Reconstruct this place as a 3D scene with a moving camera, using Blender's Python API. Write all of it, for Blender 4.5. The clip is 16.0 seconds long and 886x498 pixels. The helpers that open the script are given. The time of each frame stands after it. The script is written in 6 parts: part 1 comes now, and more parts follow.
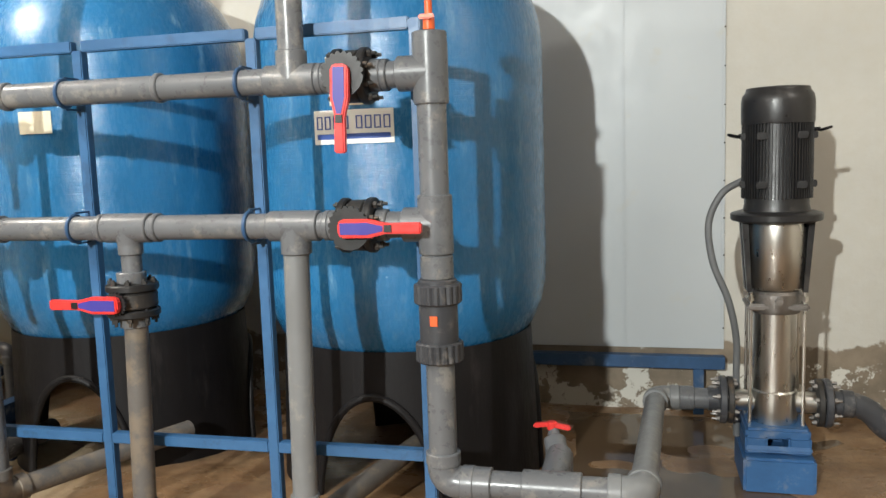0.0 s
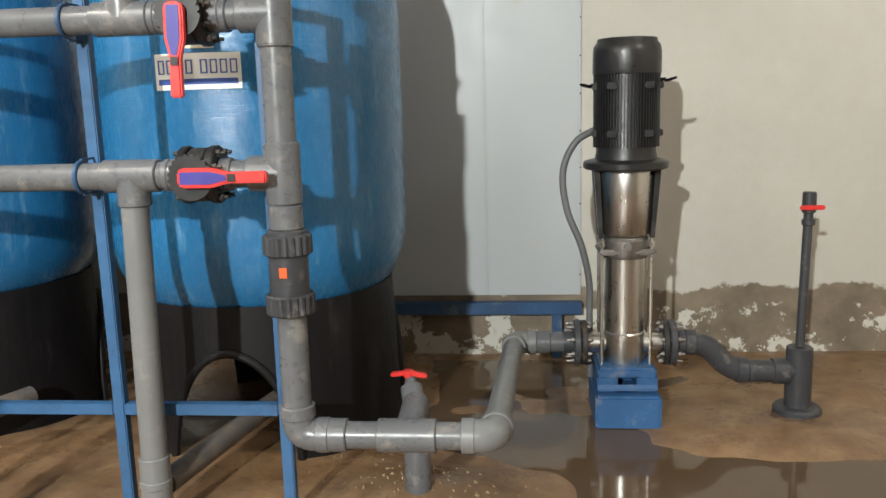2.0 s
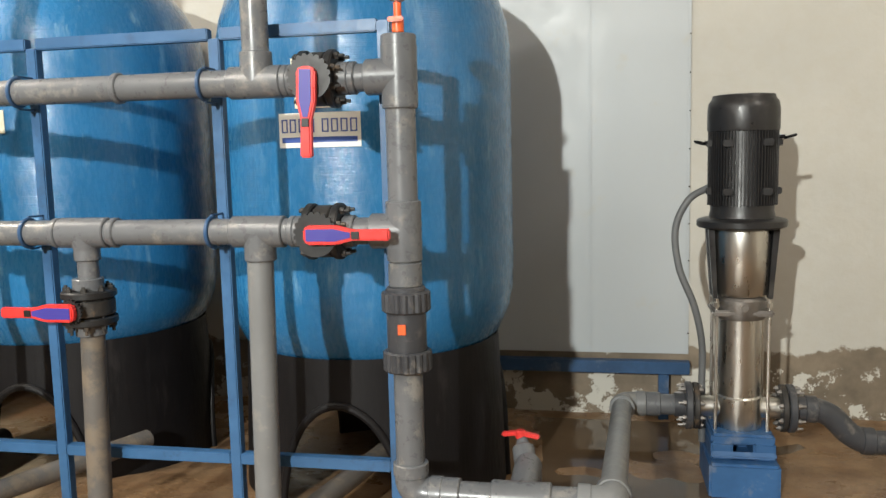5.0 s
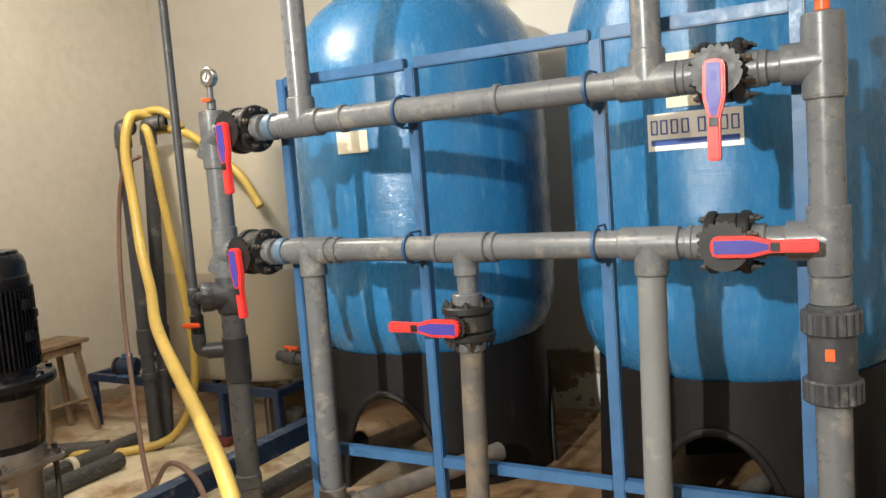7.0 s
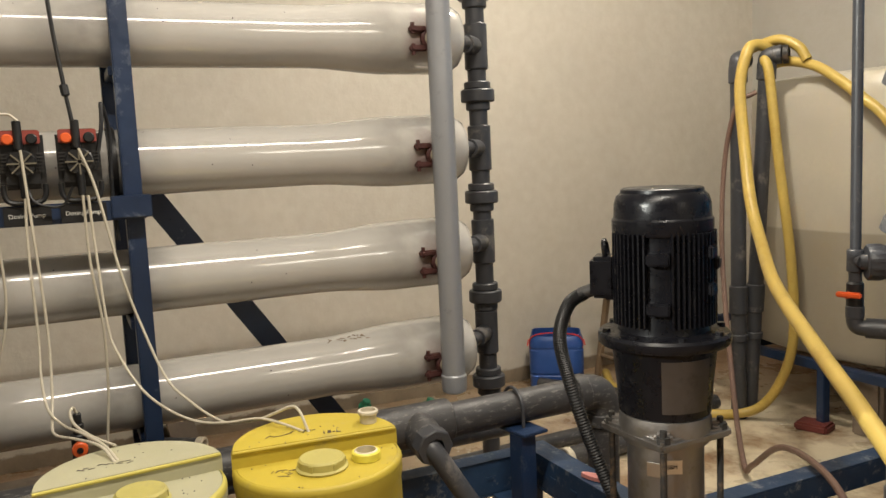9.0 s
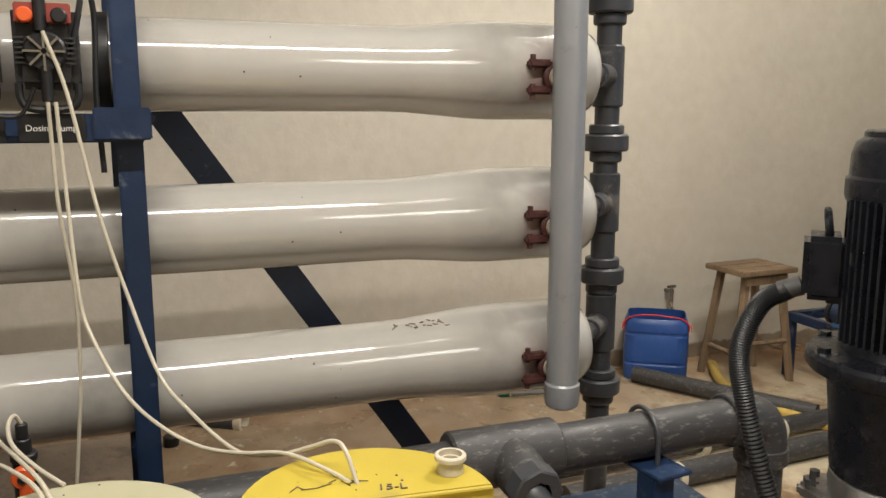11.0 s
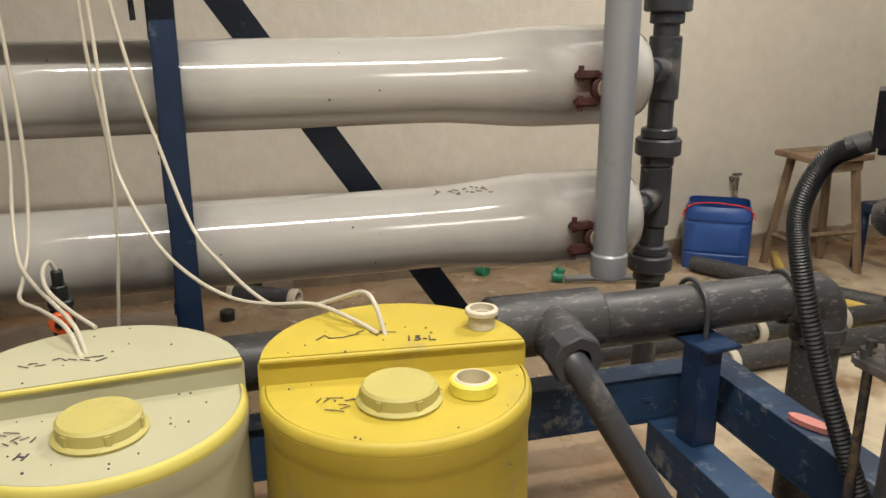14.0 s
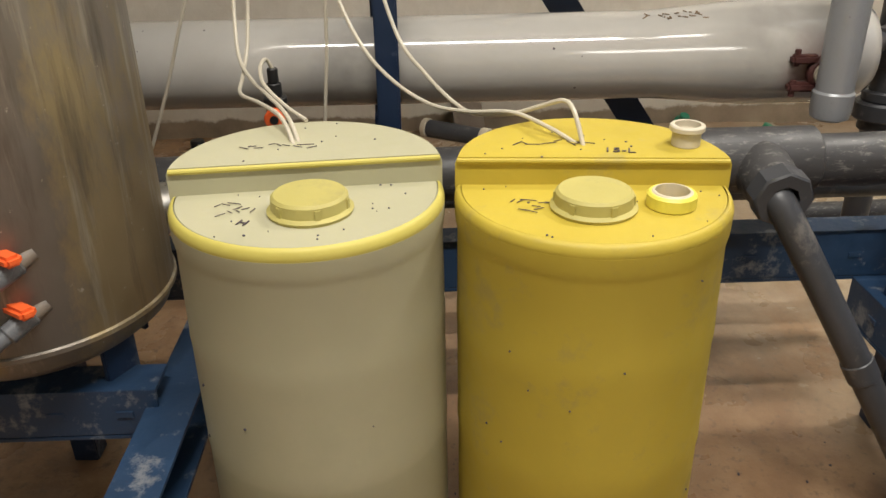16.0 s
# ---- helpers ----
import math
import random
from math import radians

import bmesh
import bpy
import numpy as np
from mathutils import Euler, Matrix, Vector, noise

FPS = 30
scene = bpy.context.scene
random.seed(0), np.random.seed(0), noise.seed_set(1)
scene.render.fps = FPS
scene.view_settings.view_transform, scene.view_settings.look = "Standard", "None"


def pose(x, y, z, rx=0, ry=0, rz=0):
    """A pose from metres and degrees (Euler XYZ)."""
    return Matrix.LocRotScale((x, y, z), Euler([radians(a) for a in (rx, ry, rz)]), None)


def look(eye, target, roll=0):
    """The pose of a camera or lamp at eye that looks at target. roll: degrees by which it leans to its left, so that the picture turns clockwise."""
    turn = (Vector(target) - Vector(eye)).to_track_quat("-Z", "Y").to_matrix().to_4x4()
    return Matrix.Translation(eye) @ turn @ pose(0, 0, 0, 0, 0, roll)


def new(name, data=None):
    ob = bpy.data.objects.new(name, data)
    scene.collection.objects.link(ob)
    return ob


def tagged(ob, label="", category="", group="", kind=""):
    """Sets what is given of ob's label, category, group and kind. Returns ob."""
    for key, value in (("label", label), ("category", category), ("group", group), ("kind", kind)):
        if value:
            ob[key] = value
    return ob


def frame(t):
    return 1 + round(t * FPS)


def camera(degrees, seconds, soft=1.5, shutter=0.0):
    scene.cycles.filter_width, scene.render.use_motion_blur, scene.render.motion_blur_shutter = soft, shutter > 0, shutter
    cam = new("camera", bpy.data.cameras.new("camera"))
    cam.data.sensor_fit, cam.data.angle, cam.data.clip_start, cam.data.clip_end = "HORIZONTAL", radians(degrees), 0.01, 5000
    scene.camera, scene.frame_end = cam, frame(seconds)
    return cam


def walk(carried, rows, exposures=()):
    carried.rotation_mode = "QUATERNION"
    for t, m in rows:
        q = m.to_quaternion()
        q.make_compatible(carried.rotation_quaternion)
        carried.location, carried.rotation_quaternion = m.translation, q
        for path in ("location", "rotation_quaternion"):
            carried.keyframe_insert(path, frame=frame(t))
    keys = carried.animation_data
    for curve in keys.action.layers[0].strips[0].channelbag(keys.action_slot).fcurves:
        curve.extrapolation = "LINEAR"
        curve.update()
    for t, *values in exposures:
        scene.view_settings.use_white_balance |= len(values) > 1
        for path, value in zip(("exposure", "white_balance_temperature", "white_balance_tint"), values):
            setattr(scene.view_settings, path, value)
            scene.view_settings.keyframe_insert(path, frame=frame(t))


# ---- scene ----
cam = camera(57.2, 16.0)
PATH = [
    (0, (0.232, 0.206, 1.585), (-0.247, 2.135, 1.354), -1.9),
    (0.5, (0.244, 0.215, 1.563), (-0.199, 2.144, 1.276), -2.2),
    (1, (0.255, 0.229, 1.557), (-0.133, 2.164, 1.231), -2.3),
    (1.5, (0.276, 0.246, 1.557), (-0.02, 2.193, 1.212), -2.1),
    (2, (0.309, 0.257, 1.559), (0.127, 2.218, 1.208), -1.6),
    (2.5, (0.31, 0.257, 1.556), (0.183, 2.221, 1.2), -1.3),
    (3, (0.296, 0.26, 1.557), (0.171, 2.224, 1.201), -1.3),
    (3.2, (0.277, 0.262, 1.56), (0.144, 2.227, 1.212), -1.3),
    (5.3, (0.171, 0.243, 1.608), (-0.279, 2.179, 1.388), -1.6),
    (5.5, (0.141, 0.236, 1.616), (-0.353, 2.162, 1.397), -1.8),
    (6, (0.036, 0.24, 1.623), (-0.606, 2.123, 1.417), -2.5),
    (6.5, (-0.101, 0.22, 1.63), (-0.912, 2.035, 1.415), -3.5),
    (7, (-0.25, 0.312, 1.631), (-1.244, 2.037, 1.439), -4.3),
    (7.3, (-0.357, 0.375, 1.634), (-1.501, 2.006, 1.462), -2.9),
    (7.5, (-0.413, 0.445, 1.652), (-1.7, 1.969, 1.5), -3.6),
    (7.7, (-0.476, 0.459, 1.649), (-1.897, 1.858, 1.492), -2.7),
    (8, (-0.578, 0.424, 1.63), (-2.164, 1.628, 1.444), -2.7),
    (8.5, (-0.797, 0.345, 1.61), (-2.537, 1.308, 1.398), -2.5),
    (8.8, (-0.941, 0.315, 1.603), (-2.713, 1.214, 1.372), -2.3),
    (9, (-0.99, 0.306, 1.602), (-2.794, 1.139, 1.369), -2.6),
    (9.2, (-1.048, 0.308, 1.602), (-2.889, 1.052, 1.362), -2.5),
    (11.3, (-1.752, 0.575, 1.509), (-3.597, 1.267, 1.166), 0.5),
    (11.5, (-1.757, 0.621, 1.507), (-3.565, 1.399, 1.154), 0.8),
    (12, (-1.747, 0.693, 1.476), (-3.49, 1.593, 1.085), 0.8),
    (12.5, (-1.742, 0.687, 1.449), (-3.452, 1.622, 0.998), 0.5),
    (13, (-1.728, 0.683, 1.44), (-3.424, 1.62, 0.943), 0.4),
    (13.5, (-1.72, 0.65, 1.426), (-3.466, 1.464, 0.89), 0.4),
    (13.8, (-1.726, 0.6, 1.428), (-3.535, 1.237, 0.859), -0.1),
    (14, (-1.743, 0.571, 1.426), (-3.588, 1.084, 0.851), -0.2),
    (14.5, (-1.758, 0.528, 1.417), (-3.642, 0.809, 0.806), 0.0),
    (15, (-1.759, 0.536, 1.409), (-3.632, 0.712, 0.732), -0.1),
    (15.5, (-1.734, 0.549, 1.368), (-3.569, 0.636, 0.577), -1.3),
    (16, (-1.726, 0.55, 1.351), (-3.515, 0.599, 0.458), -1.0),
]
EXPOSURES = ((0.0, 0.12, 6450, 10), (3.0, 0.08, 6450, 10), (6.0, 0.1, 6700, 10), (7.0, 0.15, 6800, 10), (8.0, -0.1, 7000, 10), (9.0, -0.1, 6750, 10), (11.5, 0.1, 6350, 10), (16.0, 0.13, 6300, 10))
walk(cam, [(t, look(eye, target, roll)) for t, eye, target, roll in PATH], EXPOSURES)

# ---- light ----
world = bpy.data.worlds.new("world")
scene.world = world
world.use_nodes = True
world.node_tree.nodes["Background"].inputs[0].default_value = (0.9, 0.95, 1.0, 1)
world.node_tree.nodes["Background"].inputs[1].default_value = 0.02


def tube_lamp(name, x, y, z, length, angle, watts, colour, wide=0.06):
    data = bpy.data.lights.new(name, "AREA")
    data.shape, data.size, data.size_y, data.energy, data.color = "RECTANGLE", length, wide, watts, colour
    ob = new(name, data)
    ob.matrix_basis = pose(x, y, z, 0, 0, angle)
    return ob


def bulb(name, x, y, z, watts, colour, size=0.05):
    data = bpy.data.lights.new(name, "POINT")
    data.energy, data.color, data.shadow_soft_size = watts, colour, size
    ob = new(name, data)
    ob.location = (x, y, z)
    return ob


# cool flood lamp high on the far wall behind the walk, facing the filter tanks
flood = bpy.data.lights.new("flood_light", "SPOT")
flood.energy, flood.color, flood.spot_size, flood.spot_blend, flood.shadow_soft_size = 2450, (0.95, 0.985, 0.94), radians(53), 0.35, 0.07
new("flood_light", flood).matrix_basis = look((-1.58, -4.5, 3.5), (0.45, 4.2, 1.35))
# unseen bulb, added to brighten the right-hand wall
bulb("ceiling_bulb", 2.3, 2.3, 3.3, 46, (1.0, 0.95, 0.86), 0.35)
# another unseen bulb, added to lift the corner and the west wall
bulb("ceiling_bulb", -3.7, 2.6, 3.4, 158, (1.0, 0.935, 0.83), 0.12)
tube_lamp("tube_light", -1.95, 0.7, 3.3, 1.8, 90, 88, (1.0, 0.935, 0.83), 0.04)

# ---- materials ----


def mat(name, colour, rough=0.5, metal=0.0, var=0.12, scale=8.0, second=None, amount=0.35, spot=3.0, bump=0.08,
        bump_scale=60.0, stretch=(1, 1, 1), coat=0.0, alpha_rough=0.12, random=0.0, transmission=0.0, sub=0.0):
    """A surface with colour variation at two scales, worn patches of a second colour and fine relief."""
    m = bpy.data.materials.new(name)
    m.use_nodes = True
    n, li = m.node_tree.nodes, m.node_tree.links
    b = n["Principled BSDF"]
    co = n.new("ShaderNodeTexCoord")
    mp = n.new("ShaderNodeMapping")
    mp.inputs["Scale"].default_value = stretch
    li.new(co.outputs["Object"], mp.inputs[0])

    def noise_node(s, detail=4.0, r=0.6):
        t = n.new("ShaderNodeTexNoise")
        t.inputs["Scale"].default_value, t.inputs["Detail"].default_value, t.inputs["Roughness"].default_value = s, detail, r
        li.new(mp.outputs[0], t.inputs["Vector"])
        return t

    def mix(fac, a, c, mode="MIX"):
        x = n.new("ShaderNodeMix")
        x.data_type, x.blend_type = "RGBA", mode
        for sock, v in ((x.inputs[0], fac), (x.inputs[6], a), (x.inputs[7], c)):
            if isinstance(v, bpy.types.NodeSocket):
                li.new(v, sock)
            else:
                sock.default_value = v
        return x.outputs[2]

    def ramp(v, lo, hi):
        r = n.new("ShaderNodeMapRange")
        r.inputs[1].default_value, r.inputs[2].default_value = lo, hi
        li.new(v, r.inputs[0])
        return r.outputs[0]

    c4 = (*colour, 1)
    big, fine = noise_node(scale * 0.25, 3), noise_node(scale * 4, 5)
    dark = tuple(max(0, v * (1 - 2 * var)) for v in colour) + (1,)
    light = tuple(min(1, v * (1 + 1.4 * var)) for v in colour) + (1,)
    col = mix(ramp(big.outputs[0], 0.3, 0.7), dark, light)
    col = mix(ramp(fine.outputs[0], 0.25, 0.75), mix(0.5, col, dark), col)
    if second:
        patch = noise_node(spot, 7, 0.72)
        f = n.new("ShaderNodeMath")
        f.operation = "MULTIPLY"
        li.new(ramp(patch.outputs[0], 0.62 - amount * 0.3, 0.72 - amount * 0.3), f.inputs[0])
        f.inputs[1].default_value = min(1.0, 0.35 + amount)
        col = mix(f.outputs[0], col, (*second, 1))
    if random:
        info = n.new("ShaderNodeObjectInfo")
        hsv = n.new("ShaderNodeHueSaturation")
        li.new(ramp(info.outputs["Random"], -1 / random, 1 / random + 1), hsv.inputs["Value"])
        li.new(col, hsv.inputs["Color"])
        col = hsv.outputs[0]
    li.new(col, b.inputs["Base Color"])
    rr = n.new("ShaderNodeMapRange")
    rr.inputs[1].default_value, rr.inputs[2].default_value = 0.25, 0.75
    rr.inputs[3].default_value, rr.inputs[4].default_value = max(0.02, rough - alpha_rough), min(1, rough + alpha_rough)
    li.new(fine.outputs[0], rr.inputs[0])
    li.new(rr.outputs[0], b.inputs["Roughness"])
    b.inputs["Metallic"].default_value = metal
    b.inputs["Coat Weight"].default_value = coat
    b.inputs["Coat Roughness"].default_value = 0.08
    b.inputs["Transmission Weight"].default_value = transmission
    b.inputs["Subsurface Weight"].default_value = sub
    b.inputs["Subsurface Radius"].default_value = (0.02, 0.02, 0.01)
    if bump:
        bn = noise_node(bump_scale, 5)
        bp = n.new("ShaderNodeBump")
        bp.inputs["Strength"].default_value, bp.inputs["Distance"].default_value = bump, 0.01
        li.new(bn.outputs[0], bp.inputs["Height"])
        li.new(bp.outputs[0], b.inputs["Normal"])
    return m


PVC = mat("grey_pvc", (0.135, 0.14, 0.15), 0.32, var=0.1, second=(0.30, 0.28, 0.25), amount=0.22, spot=9, bump=0.03)
PVC_PALE = mat("pale_grey_pvc", (0.20, 0.205, 0.21), 0.4, var=0.08, second=(0.32, 0.30, 0.26), amount=0.2, spot=7, bump=0.03)
PVC_DARK = mat("dark_pvc", (0.055, 0.057, 0.065), 0.42, var=0.15, second=(0.22, 0.20, 0.18), amount=0.2, spot=9, bump=0.04)
PVC_DUSTY = mat("dusty_dark_pvc", (0.055, 0.053, 0.055), 0.5, var=0.15, second=(0.25, 0.24, 0.22), amount=0.24, spot=75, bump=0.10, stretch=(1, 0.35, 1.2))
PVC_MUD = mat("muddy_pvc", (0.13, 0.12, 0.112), 0.55, var=0.15, second=(0.20, 0.16, 0.12), amount=0.45, spot=5, bump=0.06)
SILVER_PIPE = mat("silver_grey_pipe", (0.33, 0.34, 0.36), 0.38, metal=0.25, var=0.06, second=(0.2, 0.2, 0.2), amount=0.1, spot=20)
BLUE_PAINT = mat("blue_painted_steel", (0.045, 0.135, 0.29), 0.42, var=0.15, second=(0.03, 0.07, 0.14), amount=0.25, spot=10, bump=0.06)
BLUE_DARK = mat("dark_blue_painted_steel", (0.014, 0.032, 0.080), 0.38, var=0.2, second=(0.22, 0.25, 0.30), amount=0.14, spot=6, bump=0.06)
BLUE_WORN = mat("worn_blue_painted_steel", (0.02, 0.05, 0.11), 0.5, var=0.2, second=(0.30, 0.31, 0.32), amount=0.22, spot=14, bump=0.1)
BLUE_MID = mat("mid_blue_painted_steel", (0.03, 0.085, 0.19), 0.42, var=0.2, second=(0.22, 0.25, 0.30), amount=0.12, spot=6, bump=0.06)
BLUE_BASE = mat("blue_cast_base", (0.035, 0.12, 0.29), 0.5, var=0.18, second=(0.18, 0.2, 0.24), amount=0.22, spot=8, bump=0.12)
SKIRT = mat("black_skirt_rubber", (0.008, 0.007, 0.008), 0.55, var=0.2, second=(0.035, 0.03, 0.03), amount=0.12, spot=5, bump=0.1, stretch=(2, 2, 0.35))
BLACK = mat("black_painted_iron", (0.006, 0.006, 0.008), 0.30, var=0.2, second=(0.05, 0.046, 0.042), amount=0.15, spot=7, bump=0.06)
BLACK_DUSTY = mat("dusty_black_paint", (0.022, 0.021, 0.022), 0.36, var=0.2, second=(0.06, 0.055, 0.05), amount=0.2, spot=6, bump=0.05)
BLUE_TAPE = mat("faded_blue_band", (0.10, 0.16, 0.24), 0.45, var=0.15, second=(0.2, 0.22, 0.24), amount=0.3, spot=20, bump=0.03)
BLACK_MATT = mat("black_plastic", (0.014, 0.014, 0.015), 0.45, var=0.2, bump=0.03)
IRON = mat("dark_cast_iron", (0.045, 0.042, 0.04), 0.55, metal=0.3, var=0.25, second=(0.16, 0.11, 0.07), amount=0.3, spot=14, bump=0.15)
STEEL = mat("brushed_stainless", (0.72, 0.70, 0.66), 0.3, metal=1.0, var=0.1, second=(0.55, 0.50, 0.42), amount=0.15, spot=2, bump=0.015, bump_scale=40, stretch=(1, 1, 0.3), alpha_rough=0.06)
STEEL_OLD = mat("stained_stainless", (0.30, 0.265, 0.225), 0.48, metal=0.6, var=0.25, second=(0.36, 0.28, 0.15), amount=0.45, spot=3.2, bump=0.1, bump_scale=30, stretch=(1, 1, 0.45))
STEEL_CAST = mat("cast_stainless", (0.33, 0.31, 0.295), 0.42, metal=0.9, var=0.15, second=(0.2, 0.17, 0.14), amount=0.3, spot=9, bump=0.12)
GUARD = mat("worn_guard_metal", (0.10, 0.085, 0.075), 0.42, metal=0.6, var=0.2, second=(0.05, 0.04, 0.035), amount=0.35, spot=9, bump=0.1)
RED = mat("red_plastic_handle", (0.78, 0.045, 0.04), 0.35, var=0.08, bump=0.02)
PURPLE = mat("violet_plastic_inlay", (0.055, 0.045, 0.28), 0.4, var=0.08, bump=0.02)
PANEL_RED = mat("dull_red_panel", (0.30, 0.055, 0.04), 0.5, var=0.1, bump=0.02)
ORANGE = mat("orange_plastic", (0.82, 0.13, 0.03), 0.4, var=0.08, bump=0.02)
VESSEL = mat("white_gloss_vessel", (0.50, 0.48, 0.445), 0.09, var=0.035, scale=5, second=(0.48, 0.45, 0.40), amount=0.12, spot=4, bump=0.012, bump_scale=25, coat=0.5, alpha_rough=0.03)
RUST = mat("rusty_clamp", (0.10, 0.03, 0.026), 0.65, var=0.25, second=(0.2, 0.1, 0.07), amount=0.3, spot=20, bump=0.3)
YELLOW = mat("yellow_polyethylene", (0.52, 0.40, 0.045), 0.58, var=0.09, second=(0.36, 0.29, 0.09), amount=0.22, spot=9, bump=0.03, sub=0.08)
CREAM = mat("cream_polyethylene", (0.44, 0.42, 0.28), 0.6, var=0.07, second=(0.42, 0.38, 0.25), amount=0.22, spot=8, bump=0.03, sub=0.12)
CREAM_RIM = mat("yellow_rim_polyethylene", (0.58, 0.50, 0.11), 0.58, var=0.07, bump=0.03, sub=0.08)
CAP = mat("dull_yellow_cap", (0.48, 0.42, 0.13), 0.6, var=0.1, second=(0.35, 0.3, 0.12), amount=0.25, spot=12, bump=0.05)
NECK = mat("lemon_polyethylene", (0.80, 0.70, 0.10), 0.4, var=0.06, bump=0.02, sub=0.1)
IVORY = mat("ivory_plastic", (0.62, 0.56, 0.44), 0.5, var=0.08, bump=0.03)
IVORY_DARK = mat("dusty_grey_plastic", (0.16, 0.14, 0.10), 0.6, var=0.1, bump=0.0)
TUBE = mat("milky_tube", (0.55, 0.50, 0.40), 0.35, var=0.06, bump=0.0)
HOSE = mat("yellow_hose", (0.58, 0.41, 0.10), 0.4, var=0.12, second=(0.42, 0.28, 0.06), amount=0.3, spot=6, bump=0.05)
CABLE = mat("brown_cable", (0.17, 0.10, 0.075), 0.5, var=0.12, bump=0.03)
GREY_CABLE = mat("grey_cable", (0.15, 0.155, 0.16), 0.5, var=0.12, bump=0.03)
JERRY = mat("blue_jerrycan_plastic", (0.03, 0.10, 0.36), 0.38, var=0.12, second=(0.05, 0.10, 0.36), amount=0.3, spot=8, bump=0.03)
WOOD = mat("weathered_wood", (0.27, 0.185, 0.11), 0.7, var=0.2, second=(0.13, 0.09, 0.06), amount=0.4, spot=5, bump=0.2, stretch=(3, 3, 0.4))
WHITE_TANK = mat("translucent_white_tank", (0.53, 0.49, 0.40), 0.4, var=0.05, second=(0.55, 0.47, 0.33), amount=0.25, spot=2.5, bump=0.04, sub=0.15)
CONCRETE = mat("rough_concrete_block", (0.24, 0.19, 0.145), 0.85, var=0.2, second=(0.13, 0.10, 0.08), amount=0.35, spot=7, bump=0.4)
REDPLATE = mat("red_brown_block", (0.16, 0.035, 0.028), 0.6, var=0.15, bump=0.15)
GREEN = mat("green_plastic", (0.015, 0.22, 0.12), 0.4, var=0.1, bump=0.02)
PINK = mat("pink_soap", (0.74, 0.30, 0.27), 0.5, var=0.05, bump=0.03)
PAPER = mat("yellowed_label_paper", (0.72, 0.67, 0.52), 0.55, var=0.05, second=(0.60, 0.52, 0.36), amount=0.25, spot=12, bump=0.02)
SIGN_WHITE = mat("sign_white", (0.88, 0.87, 0.82), 0.4, var=0.03, bump=0.0)
INK = mat("blue_print", (0.035, 0.09, 0.36), 0.5, var=0.05, bump=0.0)
INK_DARK = mat("dark_marker_ink", (0.09, 0.07, 0.08), 0.6, var=0.1, bump=0.0)
GLASS_FACE = mat("gauge_face", (0.75, 0.74, 0.70), 0.25, var=0.03, bump=0.0, coat=0.6)
RUBBLE = mat("pale_mineral_lumps", (0.34, 0.25, 0.15), 0.8, var=0.2, bump=0.2)


def fibre_tank():
    """Blue filament-wound shell: fine horizontal winding, pale vertical scuffs, darker resin bands."""
    m = mat("blue_wound_fibreglass", (0.021, 0.163, 0.37), 0.27, var=0.10, scale=5, second=(0.10, 0.27, 0.46), amount=0.12,
            spot=2.6, bump=0.0, stretch=(3.2, 3.2, 0.9), coat=0.35)
    n, li = m.node_tree.nodes, m.node_tree.links
    b = n["Principled BSDF"]
    co = n.new("ShaderNodeTexCoord")
    mp = n.new("ShaderNodeMapping")
    mp.inputs["Scale"].default_value = (1.5, 1.5, 380)
    li.new(co.outputs["Object"], mp.inputs[0])
    t = n.new("ShaderNodeTexNoise")
    t.inputs["Scale"].default_value, t.inputs["Detail"].default_value = 1.0, 3
    li.new(mp.outputs[0], t.inputs["Vector"])
    bp = n.new("ShaderNodeBump")
    bp.inputs["Strength"].default_value, bp.inputs["Distance"].default_value = 0.38, 0.003
    li.new(t.outputs[0], bp.inputs["Height"])
    li.new(bp.outputs[0], b.inputs["Normal"])
    li.new(bp.outputs[0], b.inputs["Coat Normal"])
    return m


TANK_BLUE = fibre_tank()


def soil_vessels():
    """Sooty smudges round the side ports and beside the post."""
    n, li = VESSEL.node_tree.nodes, VESSEL.node_tree.links
    bsdf = n["Principled BSDF"]
    old = bsdf.inputs["Base Color"].links[0].from_socket
    co = n.new("ShaderNodeTexCoord")
    t = n.new("ShaderNodeTexNoise")
    t.inputs["Scale"].default_value, t.inputs["Detail"].default_value = 7, 6
    li.new(co.outputs["Object"], t.inputs["Vector"])
    col = old
    for place, r0, r1, c in (((0.07, 0.96, 0.11), 0.02, 0.19, (0.10, 0.085, 0.075, 1)), ((0.10, 1.02, 0.09), 0.01, 0.09, (0.22, 0.06, 0.05, 1)),
                             ((0.08, 0.02, 0.08), 0.03, 0.20, (0.10, 0.095, 0.09, 1))):
        d = n.new("ShaderNodeVectorMath")
        d.operation = "DISTANCE"
        li.new(co.outputs["Object"], d.inputs[0])
        d.inputs[1].default_value = place
        r = n.new("ShaderNodeMapRange")
        r.inputs[1].default_value, r.inputs[2].default_value = r1, r0
        li.new(d.outputs["Value"], r.inputs[0])
        k = n.new("ShaderNodeMapRange")
        k.inputs[1].default_value, k.inputs[2].default_value, k.inputs[4].default_value = 0.25, 0.75, 0.9
        li.new(t.outputs[0], k.inputs[0])
        f = n.new("ShaderNodeMath")
        f.operation = "MULTIPLY"
        li.new(r.outputs[0], f.inputs[0])
        li.new(k.outputs[0], f.inputs[1])
        x = n.new("ShaderNodeMix")
        x.data_type = "RGBA"
        li.new(f.outputs[0], x.inputs[0])
        li.new(col, x.inputs[6])
        x.inputs[7].default_value = c
        col = x.outputs[2]
    li.new(col, bsdf.inputs["Base Color"])


soil_vessels()


